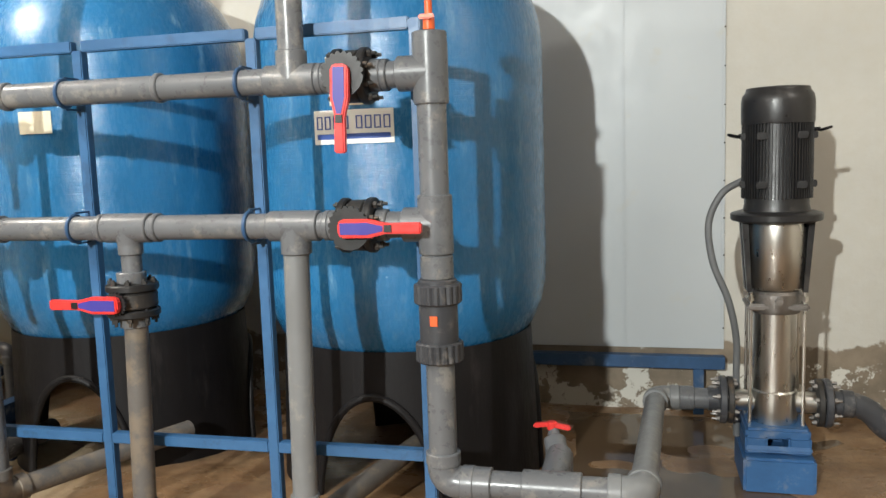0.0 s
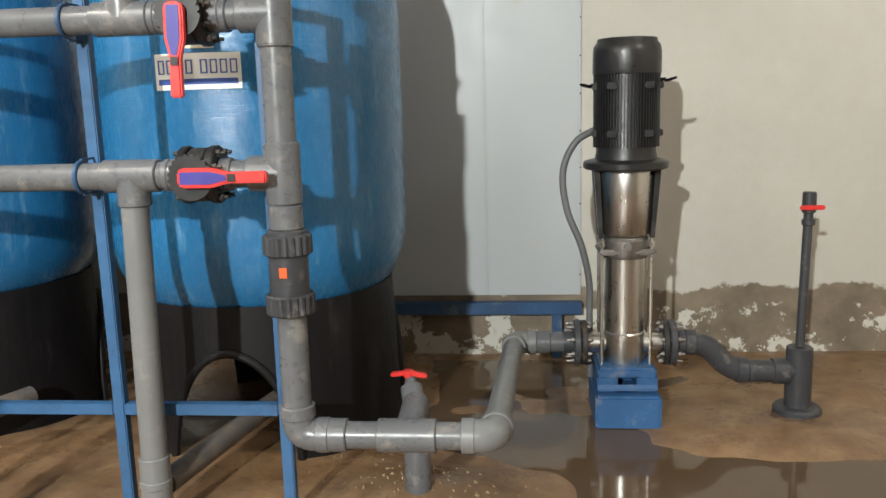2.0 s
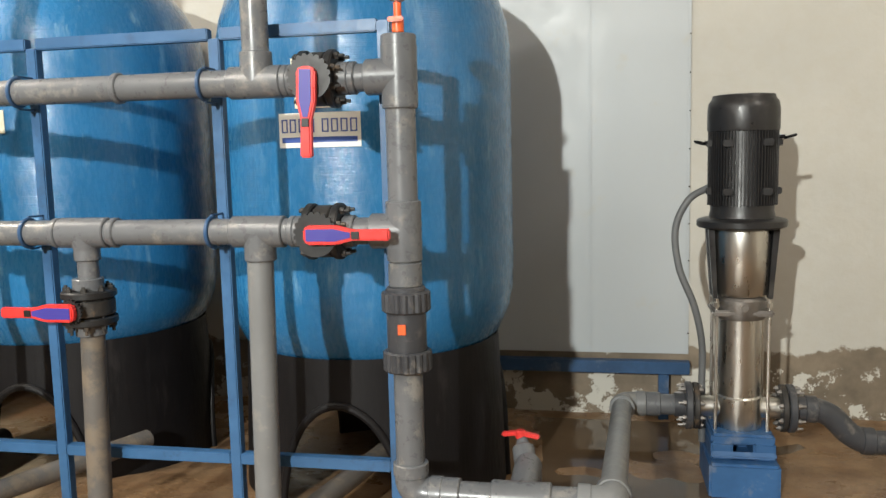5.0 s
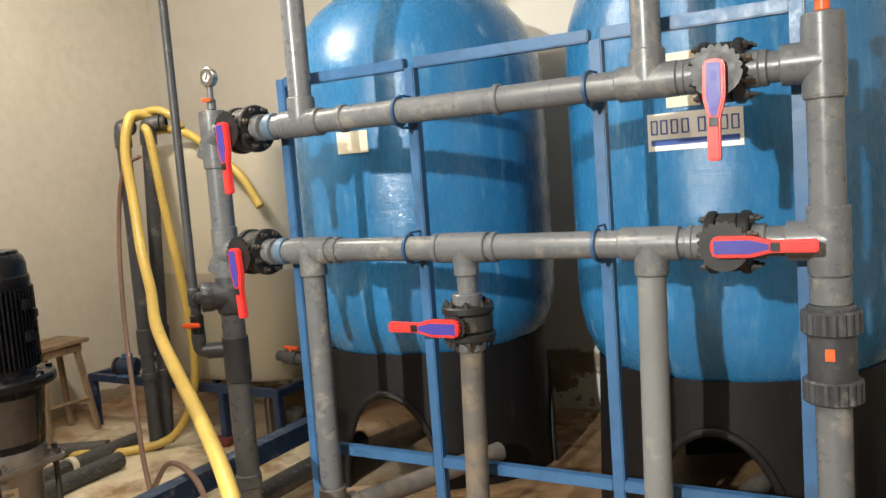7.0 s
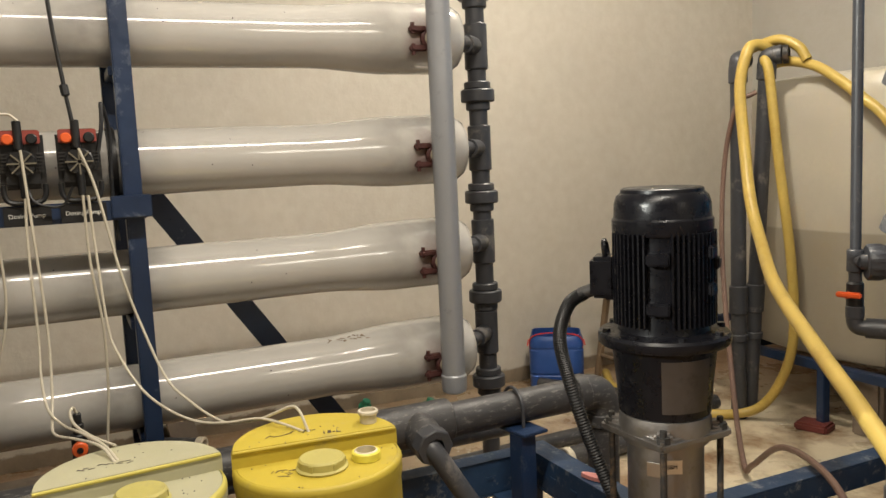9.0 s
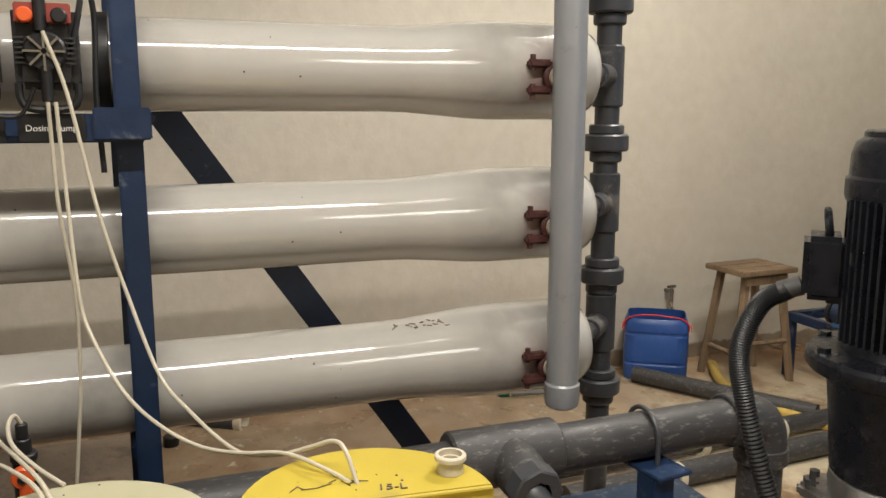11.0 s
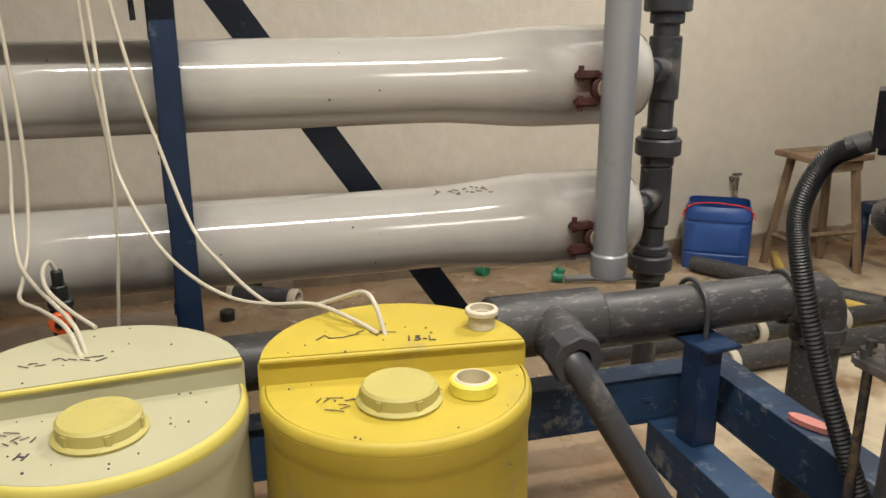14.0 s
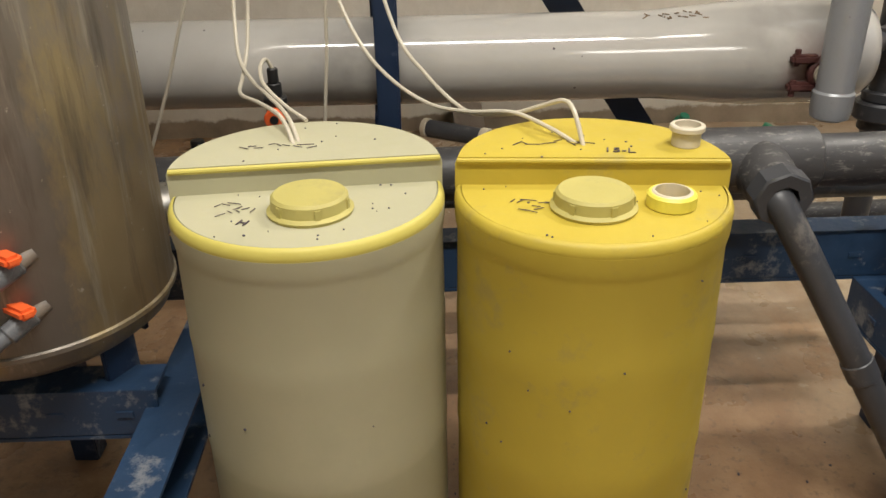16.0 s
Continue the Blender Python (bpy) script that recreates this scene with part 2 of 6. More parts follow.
def darker_below(material, level, colour):
    """Mixes a darker colour into the plastic from the level down."""
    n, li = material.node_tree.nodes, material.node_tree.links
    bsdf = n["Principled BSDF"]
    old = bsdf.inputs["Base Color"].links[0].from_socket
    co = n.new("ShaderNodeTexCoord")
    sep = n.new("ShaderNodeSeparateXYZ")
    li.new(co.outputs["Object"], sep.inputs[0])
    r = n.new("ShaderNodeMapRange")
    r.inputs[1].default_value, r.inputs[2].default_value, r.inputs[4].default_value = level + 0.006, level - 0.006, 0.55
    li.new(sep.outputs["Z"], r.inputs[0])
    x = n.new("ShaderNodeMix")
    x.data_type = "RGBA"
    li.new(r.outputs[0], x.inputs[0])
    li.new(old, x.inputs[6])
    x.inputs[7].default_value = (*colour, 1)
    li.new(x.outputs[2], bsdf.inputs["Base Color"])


darker_below(WHITE_TANK, 0.712, (0.22, 0.18, 0.125))
darker_below(CREAM, 0.50, (0.36, 0.345, 0.22))


def stain_housing():
    """Upright dribbles, pale scale and dark soiling on the old steel housing."""
    n, li = STEEL_OLD.node_tree.nodes, STEEL_OLD.node_tree.links
    bsdf = n["Principled BSDF"]
    col = bsdf.inputs["Base Color"].links[0].from_socket
    co = n.new("ShaderNodeTexCoord")
    for squash, size, lo, hi, most, colour in ((0.07, 26, 0.56, 0.68, 0.75, (0.46, 0.42, 0.34, 1)), (0.10, 17, 0.54, 0.70, 0.8, (0.10, 0.08, 0.065, 1)), (1.0, 45, 0.66, 0.70, 0.8, (0.55, 0.50, 0.42, 1))):
        mp = n.new("ShaderNodeMapping")
        mp.inputs["Scale"].default_value = (1, 1, squash)
        li.new(co.outputs["Object"], mp.inputs[0])
        t = n.new("ShaderNodeTexNoise")
        t.inputs["Scale"].default_value, t.inputs["Detail"].default_value, t.inputs["Roughness"].default_value = size, 7, 0.65
        li.new(mp.outputs[0], t.inputs["Vector"])
        r = n.new("ShaderNodeMapRange")
        r.inputs[1].default_value, r.inputs[2].default_value, r.inputs[4].default_value = lo, hi, most
        li.new(t.outputs[0], r.inputs[0])
        x = n.new("ShaderNodeMix")
        x.data_type = "RGBA"
        li.new(r.outputs[0], x.inputs[0])
        li.new(col, x.inputs[6])
        x.inputs[7].default_value = colour
        col = x.outputs[2]
    li.new(col, bsdf.inputs["Base Color"])


stain_housing()


def scuff_tanks():
    """Pale upright scuffs and drips on the blue shells."""
    n, li = TANK_BLUE.node_tree.nodes, TANK_BLUE.node_tree.links
    bsdf = n["Principled BSDF"]
    old = bsdf.inputs["Base Color"].links[0].from_socket
    co = n.new("ShaderNodeTexCoord")
    facs = []
    for sc, size, lo, hi in (((1, 1, 0.16), 13, 0.56, 0.72), ((1, 1, 1), 3.0, 0.40, 0.60)):
        mp = n.new("ShaderNodeMapping")
        mp.inputs["Scale"].default_value = sc
        li.new(co.outputs["Object"], mp.inputs[0])
        t = n.new("ShaderNodeTexNoise")
        t.inputs["Scale"].default_value, t.inputs["Detail"].default_value, t.inputs["Roughness"].default_value = size, 8, 0.68
        li.new(mp.outputs[0], t.inputs["Vector"])
        r = n.new("ShaderNodeMapRange")
        r.inputs[1].default_value, r.inputs[2].default_value = lo, hi
        li.new(t.outputs[0], r.inputs[0])
        facs.append(r.outputs[0])
    f = n.new("ShaderNodeMath")
    f.operation = "MULTIPLY"
    li.new(facs[0], f.inputs[0])
    li.new(facs[1], f.inputs[1])
    x = n.new("ShaderNodeMix")
    x.data_type = "RGBA"
    li.new(f.outputs[0], x.inputs[0])
    li.new(old, x.inputs[6])
    x.inputs[7].default_value = (0.22, 0.40, 0.54, 1)
    li.new(x.outputs[2], bsdf.inputs["Base Color"])


scuff_tanks()


def wall_paint(name, colour, damp, stain, top, spread, peel):
    """Painted plaster with a ragged damp zone and peeled patches near the floor."""
    m = bpy.data.materials.new(name)
    m.use_nodes = True
    n, li = m.node_tree.nodes, m.node_tree.links
    b = n["Principled BSDF"]
    b.inputs["Roughness"].default_value = 0.65
    co = n.new("ShaderNodeTexCoord")
    sep = n.new("ShaderNodeSeparateXYZ")
    li.new(co.outputs["Object"], sep.inputs[0])

    def tex(s, d=5, r=0.6):
        t = n.new("ShaderNodeTexNoise")
        t.inputs["Scale"].default_value, t.inputs["Detail"].default_value, t.inputs["Roughness"].default_value = s, d, r
        li.new(co.outputs["Object"], t.inputs["Vector"])
        return t.outputs[0]

    def rng(v, a, c, lo=0.0, hi=1.0):
        r = n.new("ShaderNodeMapRange")
        for i, x in enumerate((a, c, lo, hi)):
            r.inputs[i + 1].default_value = x
        li.new(v, r.inputs[0])
        return r.outputs[0]

    def mix(f, a, c):
        x = n.new("ShaderNodeMix")
        x.data_type = "RGBA"
        for sock, v in ((x.inputs[0], f), (x.inputs[6], a), (x.inputs[7], c)):
            if isinstance(v, bpy.types.NodeSocket):
                li.new(v, sock)
            else:
                sock.default_value = (*v, 1) if isinstance(v, tuple) else v
        return x.outputs[2]

    def calc(op, a, c):
        x = n.new("ShaderNodeMath")
        x.operation = op
        for sock, v in ((x.inputs[0], a), (x.inputs[1], c)):
            if isinstance(v, bpy.types.NodeSocket):
                li.new(v, sock)
            else:
                sock.default_value = v
        return x.outputs[0]

    dim = tuple(v * 0.90 for v in colour)
    col = mix(rng(tex(0.9, 4), 0.35, 0.68), colour, dim)
    col = mix(rng(tex(14), 0.3, 0.7, 0, 0.25), col, stain)
    edge = calc("ADD", sep.outputs["Z"], calc("MULTIPLY", calc("SUBTRACT", tex(3.2, 8, 0.7), 0.5), spread))
    zone = rng(edge, top + 0.008, top - 0.008)
    wet = mix(rng(tex(5, 6), 0.35, 0.65), damp, tuple(v * 0.6 for v in damp))
    bare = calc("MULTIPLY", rng(tex(4.3, 8, 0.7), 0.56 - peel, 0.58 - peel), rng(edge, top - 0.10, top - 0.12))
    wet = mix(bare, wet, (0.62, 0.60, 0.54))
    li.new(mix(zone, col, wet), b.inputs["Base Color"])
    bp = n.new("ShaderNodeBump")
    bp.inputs["Strength"].default_value, bp.inputs["Distance"].default_value = 0.25, 0.01
    li.new(calc("ADD", tex(25, 6), calc("MULTIPLY", bare, 1.5)), bp.inputs["Height"])
    li.new(bp.outputs[0], b.inputs["Normal"])
    return m


WALL_BACK = wall_paint("stained_white_plaster", (0.60, 0.58, 0.53), (0.27, 0.215, 0.155), (0.5, 0.45, 0.36), 0.40, 0.26, 0.055)
WALL_SIDE = wall_paint("cream_plaster", (0.71, 0.665, 0.575), (0.34, 0.27, 0.19), (0.45, 0.39, 0.30), 0.10, 0.16, -0.06)
WALL_PANEL = mat("white_sheet_panel", (0.50, 0.53, 0.55), 0.42, var=0.03, scale=1.5, second=(0.5, 0.48, 0.42), amount=0.08, spot=5, bump=0.02)
CEILING = mat("ceiling_paint", (0.62, 0.60, 0.56), 0.8, var=0.06, scale=1.0, bump=0.1)


def mud_floor():
    """Wet mud over concrete: brown silt, darker wet parts, pale crust in the far corner."""
    m = bpy.data.materials.new("muddy_concrete_floor")
    m.use_nodes = True
    n, li = m.node_tree.nodes, m.node_tree.links
    b = n["Principled BSDF"]
    co = n.new("ShaderNodeTexCoord")

    def tex(s, d=6, r=0.62):
        t = n.new("ShaderNodeTexNoise")
        t.inputs["Scale"].default_value, t.inputs["Detail"].default_value, t.inputs["Roughness"].default_value = s, d, r
        li.new(co.outputs["Object"], t.inputs["Vector"])
        return t.outputs[0]

    def rng(v, a, c, lo=0.0, hi=1.0):
        r = n.new("ShaderNodeMapRange")
        for i, x in enumerate((a, c, lo, hi)):
            r.inputs[i + 1].default_value = x
        li.new(v, r.inputs[0])
        return r.outputs[0]

    def mix(f, a, c):
        x = n.new("ShaderNodeMix")
        x.data_type = "RGBA"
        for sock, v in ((x.inputs[0], f), (x.inputs[6], a), (x.inputs[7], c)):
            if isinstance(v, bpy.types.NodeSocket):
                li.new(v, sock)
            else:
                sock.default_value = (*v, 1) if isinstance(v, tuple) else v
        return x.outputs[2]

    def near(x, y, r0, r1):
        d = n.new("ShaderNodeVectorMath")
        d.operation = "DISTANCE"
        li.new(co.outputs["Object"], d.inputs[0])
        d.inputs[1].default_value = (x, y, 0)
        return rng(d.outputs["Value"], r1, r0)

    def mul(a, c):
        x = n.new("ShaderNodeMath")
        x.operation = "MULTIPLY"
        li.new(a, x.inputs[0])
        li.new(c, x.inputs[1])
        return x.outputs[0]

    col = mix(rng(tex(1.3), 0.35, 0.65), (0.27, 0.155, 0.075), (0.17, 0.10, 0.06))
    col = mix(rng(tex(7), 0.4, 0.7), col, (0.33, 0.21, 0.115))
    col = mix(rng(tex(40), 0.55, 0.75), col, (0.13, 0.085, 0.055))
    crust = mul(rng(tex(2.6, 8), 0.36, 0.52), near(-4.1, 3.2, 0.9, 1.9))
    col = mix(crust, col, (0.66, 0.57, 0.41))
    left = near(-5.4, 1.6, 0.9, 2.1)
    col = mix(mul(left, rng(tex(3.1), 0.3, 0.6)), col, (0.36, 0.27, 0.18))
    specks = mul(rng(tex(16, 3), 0.66, 0.69), left)
    col = mix(specks, col, (0.6, 0.55, 0.45))
    li.new(col, b.inputs["Base Color"])
    li.new(rng(tex(2.1), 0.38, 0.62, 0.16, 0.6), b.inputs["Roughness"])
    bp = n.new("ShaderNodeBump")
    bp.inputs["Strength"].default_value, bp.inputs["Distance"].default_value = 0.35, 0.012
    li.new(tex(22, 8), bp.inputs["Height"])
    li.new(bp.outputs[0], b.inputs["Normal"])
    return m


FLOOR = mud_floor()
WATER = mat("brown_puddle_water", (0.13, 0.085, 0.05), 0.05, var=0.1, scale=2, bump=0.03, bump_scale=9, alpha_rough=0.03)

# spatters on the lids of the dosing tanks
SPOTS = mat("dark_spatter", (0.10, 0.09, 0.12), 0.6, var=0.2, bump=0.0)
BLACK.node_tree.nodes["Principled BSDF"].inputs["Specular IOR Level"].default_value = 0.26
SKIRT.node_tree.nodes["Principled BSDF"].inputs["Specular IOR Level"].default_value = 0.28

# ---- mesh helpers ----


def root_of(ob):
    while ob.parent:
        ob = ob.parent
    return ob


def thing(name, place, label, category, group=""):
    e = new(name)
    e.empty_display_size = 0.1
    e.location = place
    return tagged(e, label, category, group)


def finish(bm, name, material, smooth=True, angle=35):
    me = bpy.data.meshes.new(name)
    bmesh.ops.recalc_face_normals(bm, faces=bm.faces)
    if smooth:
        for f in bm.faces:
            f.smooth = True
        for e in bm.edges:
            if len(e.link_faces) == 2 and e.calc_face_angle(0) > radians(angle):
                e.smooth = False
    bm.to_mesh(me)
    bm.free()
    me.materials.append(material)
    return me


def part(name, bm, material, parent, label="", smooth=True):
    """Links a bmesh, modelled in the room's own coordinates, as one mesh under a thing or part."""
    off = root_of(parent).location
    bmesh.ops.translate(bm, verts=bm.verts, vec=-Vector(off))
    ob = new(name, finish(bm, name, material, smooth))
    ob.parent = parent
    return tagged(ob, label)


def single(name, bm, material, label, category, group="", kind="", smooth=True):
    """A thing of one mesh, with its origin at its base."""
    lo = Vector([min(v.co[i] for v in bm.verts) for i in range(3)])
    hi = Vector([max(v.co[i] for v in bm.verts) for i in range(3)])
    base = Vector(((lo.x + hi.x) / 2, (lo.y + hi.y) / 2, lo.z))
    bmesh.ops.translate(bm, verts=bm.verts, vec=-base)
    ob = new(name, finish(bm, name, material, smooth))
    ob.location = base
    return tagged(ob, label, category, group, kind)


def setting(name, bm, material, label, smooth=False):
    ob = new(name, finish(bm, name, material, smooth))
    return tagged(ob, label, name.split("_")[0], "", "structure")


def frame_axes(d):
    d = Vector(d).normalized()
    up = Vector((0, 0, 1)) if abs(d.z) < 0.95 else Vector((1, 0, 0))
    u = d.cross(up).normalized()
    return u, u.cross(d).normalized(), d


def rod(bm, a, b, r, r2=None, seg=20, bevel=0.0):
    """A round bar from a to b, its ends slightly rounded."""
    a, b = Vector(a), Vector(b)
    r2 = r if r2 is None else r2
    u, w, d = frame_axes(b - a)
    length = (b - a).length
    rows = [(0, r), (length, r2)]
    if bevel:
        rows = [(0, r - bevel), (bevel, r), (length - bevel, r2), (length, r2 - bevel)]
    rings = []
    for s, rad in rows:
        rings.append([bm.verts.new(a + d * s + (u * math.cos(k) + w * math.sin(k)) * rad)
                      for k in (2 * math.pi * i / seg for i in range(seg))])
    for p, q in zip(rings, rings[1:]):
        for i in range(seg):
            bm.faces.new((p[i], p[(i + 1) % seg], q[(i + 1) % seg], q[i]))
    bm.faces.new(rings[0][::-1])
    bm.faces.new(rings[-1])
    return bm


def ring(bm, a, b, r_out, r_in, seg=24, bevel=0.0):
    """A pipe collar: a hollow cylinder from a to b."""
    a, b = Vector(a), Vector(b)
    u, w, d = frame_axes(b - a)
    length = (b - a).length
    prof = [(0, r_in), (0, r_out - bevel), (bevel, r_out), (length - bevel, r_out), (length, r_out - bevel), (length, r_in)]
    rings = [[bm.verts.new(a + d * s + (u * math.cos(k) + w * math.sin(k)) * rad)
              for k in (2 * math.pi * i / seg for i in range(seg))] for s, rad in prof]
    for p, q in zip(rings, rings[1:] + rings[:1]):
        for i in range(seg):
            bm.faces.new((p[i], p[(i + 1) % seg], q[(i + 1) % seg], q[i]))
    return bm


def ribbed(bm, a, b, r_out, r_in, ribs=20, deep=0.006):
    """A union nut: a hollow ring with upright grip ribs."""
    a, b = Vector(a), Vector(b)
    u, w, d = frame_axes(b - a)
    length = (b - a).length
    seg = ribs * 3
    rows = []
    for s, rad, rib in ((0, r_in, 0), (0, r_out - deep * 1.3, 0), (0.006, r_out - deep, deep), (length - 0.006, r_out - deep, deep), (length, r_out - deep * 1.3, 0), (length, r_in, 0)):
        rows.append([bm.verts.new(a + d * s + (u * math.cos(k) + w * math.sin(k)) * (rad + (rib if i % 3 else 0)))
                     for i, k in ((i, 2 * math.pi * i / seg) for i in range(seg))])
    for p, q in zip(rows, rows[1:] + rows[:1]):
        for i in range(seg):
            bm.faces.new((p[i], p[(i + 1) % seg], q[(i + 1) % seg], q[i]))
    return bm


def box(bm, centre, size, turn=0.0, bevel=0.004, tilt=None):
    m = pose(*centre, 0, 0, turn) if tilt is None else pose(*centre, *tilt)
    made = bmesh.ops.create_cube(bm, size=1.0, matrix=m @ Matrix.Diagonal((*size, 1)))
    if bevel:
        edges = {e for v in made["verts"] for e in v.link_edges}
        bmesh.ops.bevel(bm, geom=list(edges), offset=min(bevel, min(size) * 0.3), segments=2, affect="EDGES")
    return bm


def lathe(bm, centre, profile, seg=48, closed=True):
    """Turns (radius, height) rows about an upright axis."""
    c = Vector(centre)
    rings = []
    for r, z in profile:
        if r < 1e-5:
            rings.append([bm.verts.new(c + Vector((0, 0, z)))])
        else:
            rings.append([bm.verts.new(c + Vector((r * math.cos(k), r * math.sin(k), z)))
                          for k in (2 * math.pi * i / seg for i in range(seg))])
    for p, q in zip(rings, rings[1:]):
        for i in range(seg):
            j = (i + 1) % seg
            if len(p) == 1:
                bm.faces.new((p[0], q[j], q[i]))
            elif len(q) == 1:
                bm.faces.new((p[i], p[j], q[0]))
            else:
                bm.faces.new((p[i], p[j], q[j], q[i]))
    if closed and len(rings[0]) > 1:
        bm.faces.new(rings[0][::-1])
    if closed and len(rings[-1]) > 1:
        bm.faces.new(rings[-1])
    return bm


def smooth_path(points, steps=8):
    p = [Vector(v) for v in points]
    p = [p[0] * 2 - p[1]] + p + [p[-1] * 2 - p[-2]]
    out = []
    for a, b, c, d in zip(p, p[1:], p[2:], p[3:]):
        for i in range(steps):
            t = i / steps
            out.append(0.5 * (2 * b + (c - a) * t + (2 * a - 5 * b + 4 * c - d) * t * t + (3 * b - a - 3 * c + d) * t ** 3))
    return out + [p[-2]]


def sweep(bm, points, r, seg=10, steps=8, ribs=0.0, curve=True):
    """A round tube along a smooth path."""
    pts = smooth_path(points, steps) if curve else [Vector(p) for p in points]
    d = (pts[1] - pts[0]).normalized()
    u, w, _ = frame_axes(d)
    rings = []
    for i, p in enumerate(pts):
        nd = (pts[min(i + 1, len(pts) - 1)] - pts[max(i - 1, 0)]).normalized()
        q = d.rotation_difference(nd)
        u, w, d = q @ u, q @ w, nd
        rad = r + (ribs if i % 2 else 0)
        rings.append([bm.verts.new(p + (u * math.cos(k) + w * math.sin(k)) * rad) for k in (2 * math.pi * j / seg for j in range(seg))])
    for p, q in zip(rings, rings[1:]):
        for i in range(seg):
            bm.faces.new((p[i], p[(i + 1) % seg], q[(i + 1) % seg], q[i]))
    bm.faces.new(rings[0][::-1])
    bm.faces.new(rings[-1])
    return bm


def bend(bm, corner, a, b, r, reach, seg=20, steps=8):
    """A swept elbow at a corner between directions a and b, with socket collars."""
    c, a, b = Vector(corner), Vector(a).normalized(), Vector(b).normalized()
    pts = []
    for i in range(steps + 1):
        t = i / steps
        pts.append((c + a * reach) * (1 - t) ** 2 + c * 2 * t * (1 - t) + (c + b * reach) * t * t)
    pts = [c + a * (reach + 0.04)] + pts + [c + b * (reach + 0.04)]
    sweep(bm, pts, r, seg, curve=False)
    for v in (a, b):
        ring(bm, c + v * (reach + 0.005), c + v * (reach + 0.05), r * 1.08, r * 0.8, seg, 0.003)
    return bm


B = bmesh.new

# ---- the room ----
X0, X1, Y0, Y1, TOP = -5.80, 3.4, -5.2, 5.25, 3.7


def heap(x, y):
    """Height of the silt above the slab."""
    z = 0.012 * noise.noise(Vector((x * 1.7, y * 1.7, 0))) + 0.006 * noise.noise(Vector((x * 6, y * 6, 3)))
    for cx, cy, h, r in ((-0.05, 3.12, 0.15, 0.36), (-1.1, 3.0, 0.09, 0.8), (1.55, 3.95, 0.035, 0.5), (2.3, 4.6, 0.05, 0.7),
                         (-2.2, 3.3, 0.05, 0.7), (-5.2, 1.4, 0.02, 1.2)):
        z += h * math.exp(-((x - cx) ** 2 + (y - cy) ** 2) / (r * r))
    u, v = min(1, max(0, (x + 0.55) / 0.5)), min(1, max(0, (y - 2.35) / 0.6))
    z -= 0.018 * u * u * (3 - 2 * u) * v * v * (3 - 2 * v) * min(1, max(0, (3.15 - x) / 0.3))
    # shallow pool in front of the pump
    u, v = min(1, max(0, (x - 0.45) / 0.5)), min(1, max(0, (3.86 - y + 0.10 * noise.noise(Vector((x * 2.2, y * 2.2, 7)))) / 0.3))
    near_, side = min(1, max(0, (y - 2.5 + 0.15 * noise.noise(Vector((x * 1.6, 0, 5)))) / 0.35)), min(1, max(0, (3.15 - x) / 0.3))
    z -= 0.045 * u * u * (3 - 2 * u) * v * v * (3 - 2 * v) * near_ * side
    d = math.hypot(x - 1.69, y - 4.25)
    if d < 0.22:
        z -= 0.05 * (1 - d / 0.22)
    return z


def grid_sheet(x0, x1, y0, y1, step, height):
    nx, ny = int((x1 - x0) / step), int((y1 - y0) / step)
    vs, fs = [], []
    for j in range(ny + 1):
        for i in range(nx + 1):
            x, y = x0 + (x1 - x0) * i / nx, y0 + (y1 - y0) * j / ny
            vs.append((x, y, height(x, y)))
    for j in range(ny):
        for i in range(nx):
            k = j * (nx + 1) + i
            fs.append((k, k + 1, k + nx + 2, k + nx + 1))
    return vs, fs


vs, fs = grid_sheet(X0, X1, Y0, Y1, 0.045, heap)
me = bpy.data.meshes.new("floor")
me.from_pydata(vs, [], fs)
me.shade_smooth()
me.materials.append(FLOOR)
floor = tagged(new("floor", me), "uneven muddy concrete floor with brown silt and wet patches", "floor", "", "structure")

bm = B()
box(bm, ((X0 + X1) / 2, (Y0 + Y1) / 2, -0.16), (X1 - X0 + 0.4, Y1 - Y0 + 0.4, 0.1), bevel=0)
setting("slab", bm, CONCRETE, "concrete slab under the silt")
vs, fs = grid_sheet(-1.4, 3.3, 2.3, 5.1, 0.4, lambda x, y: -0.0125 + 0.0 * x)
me = bpy.data.meshes.new("puddle")
me.from_pydata(vs, [], fs)
me.materials.append(WATER)
tagged(new("water", me), "shallow brown puddle of still water on the muddy floor", "water", "", "structure")

for name, c, s, m, lab in (
        ("wall_north", ((X0 + X1) / 2, Y1 + 0.1, TOP / 2 - 0.05), (X1 - X0, 0.2, TOP + 0.1), WALL_BACK, "white plastered wall, damp and peeling near the floor"),
        ("wall_west", (X0 - 0.1, (Y0 + Y1) / 2, TOP / 2 - 0.05), (0.2, Y1 - Y0 + 0.4, TOP + 0.1), WALL_SIDE, "cream painted plaster wall"),
        ("wall_east", (X1 + 0.1, (Y0 + Y1) / 2, TOP / 2 - 0.05), (0.2, Y1 - Y0 + 0.4, TOP + 0.1), WALL_SIDE, "cream painted plaster wall"),
        ("wall_south", ((X0 + X1) / 2, Y0 - 0.1, TOP / 2 - 0.05), (X1 - X0, 0.2, TOP + 0.1), WALL_SIDE, "cream painted plaster wall"),
        ("ceiling", ((X0 + X1) / 2, (Y0 + Y1) / 2, TOP + 0.1), (X1 - X0 + 0.4, Y1 - Y0 + 0.4, 0.2), CEILING, "plain painted ceiling")):
    setting(name, box(B(), c, s, bevel=0), m, lab)

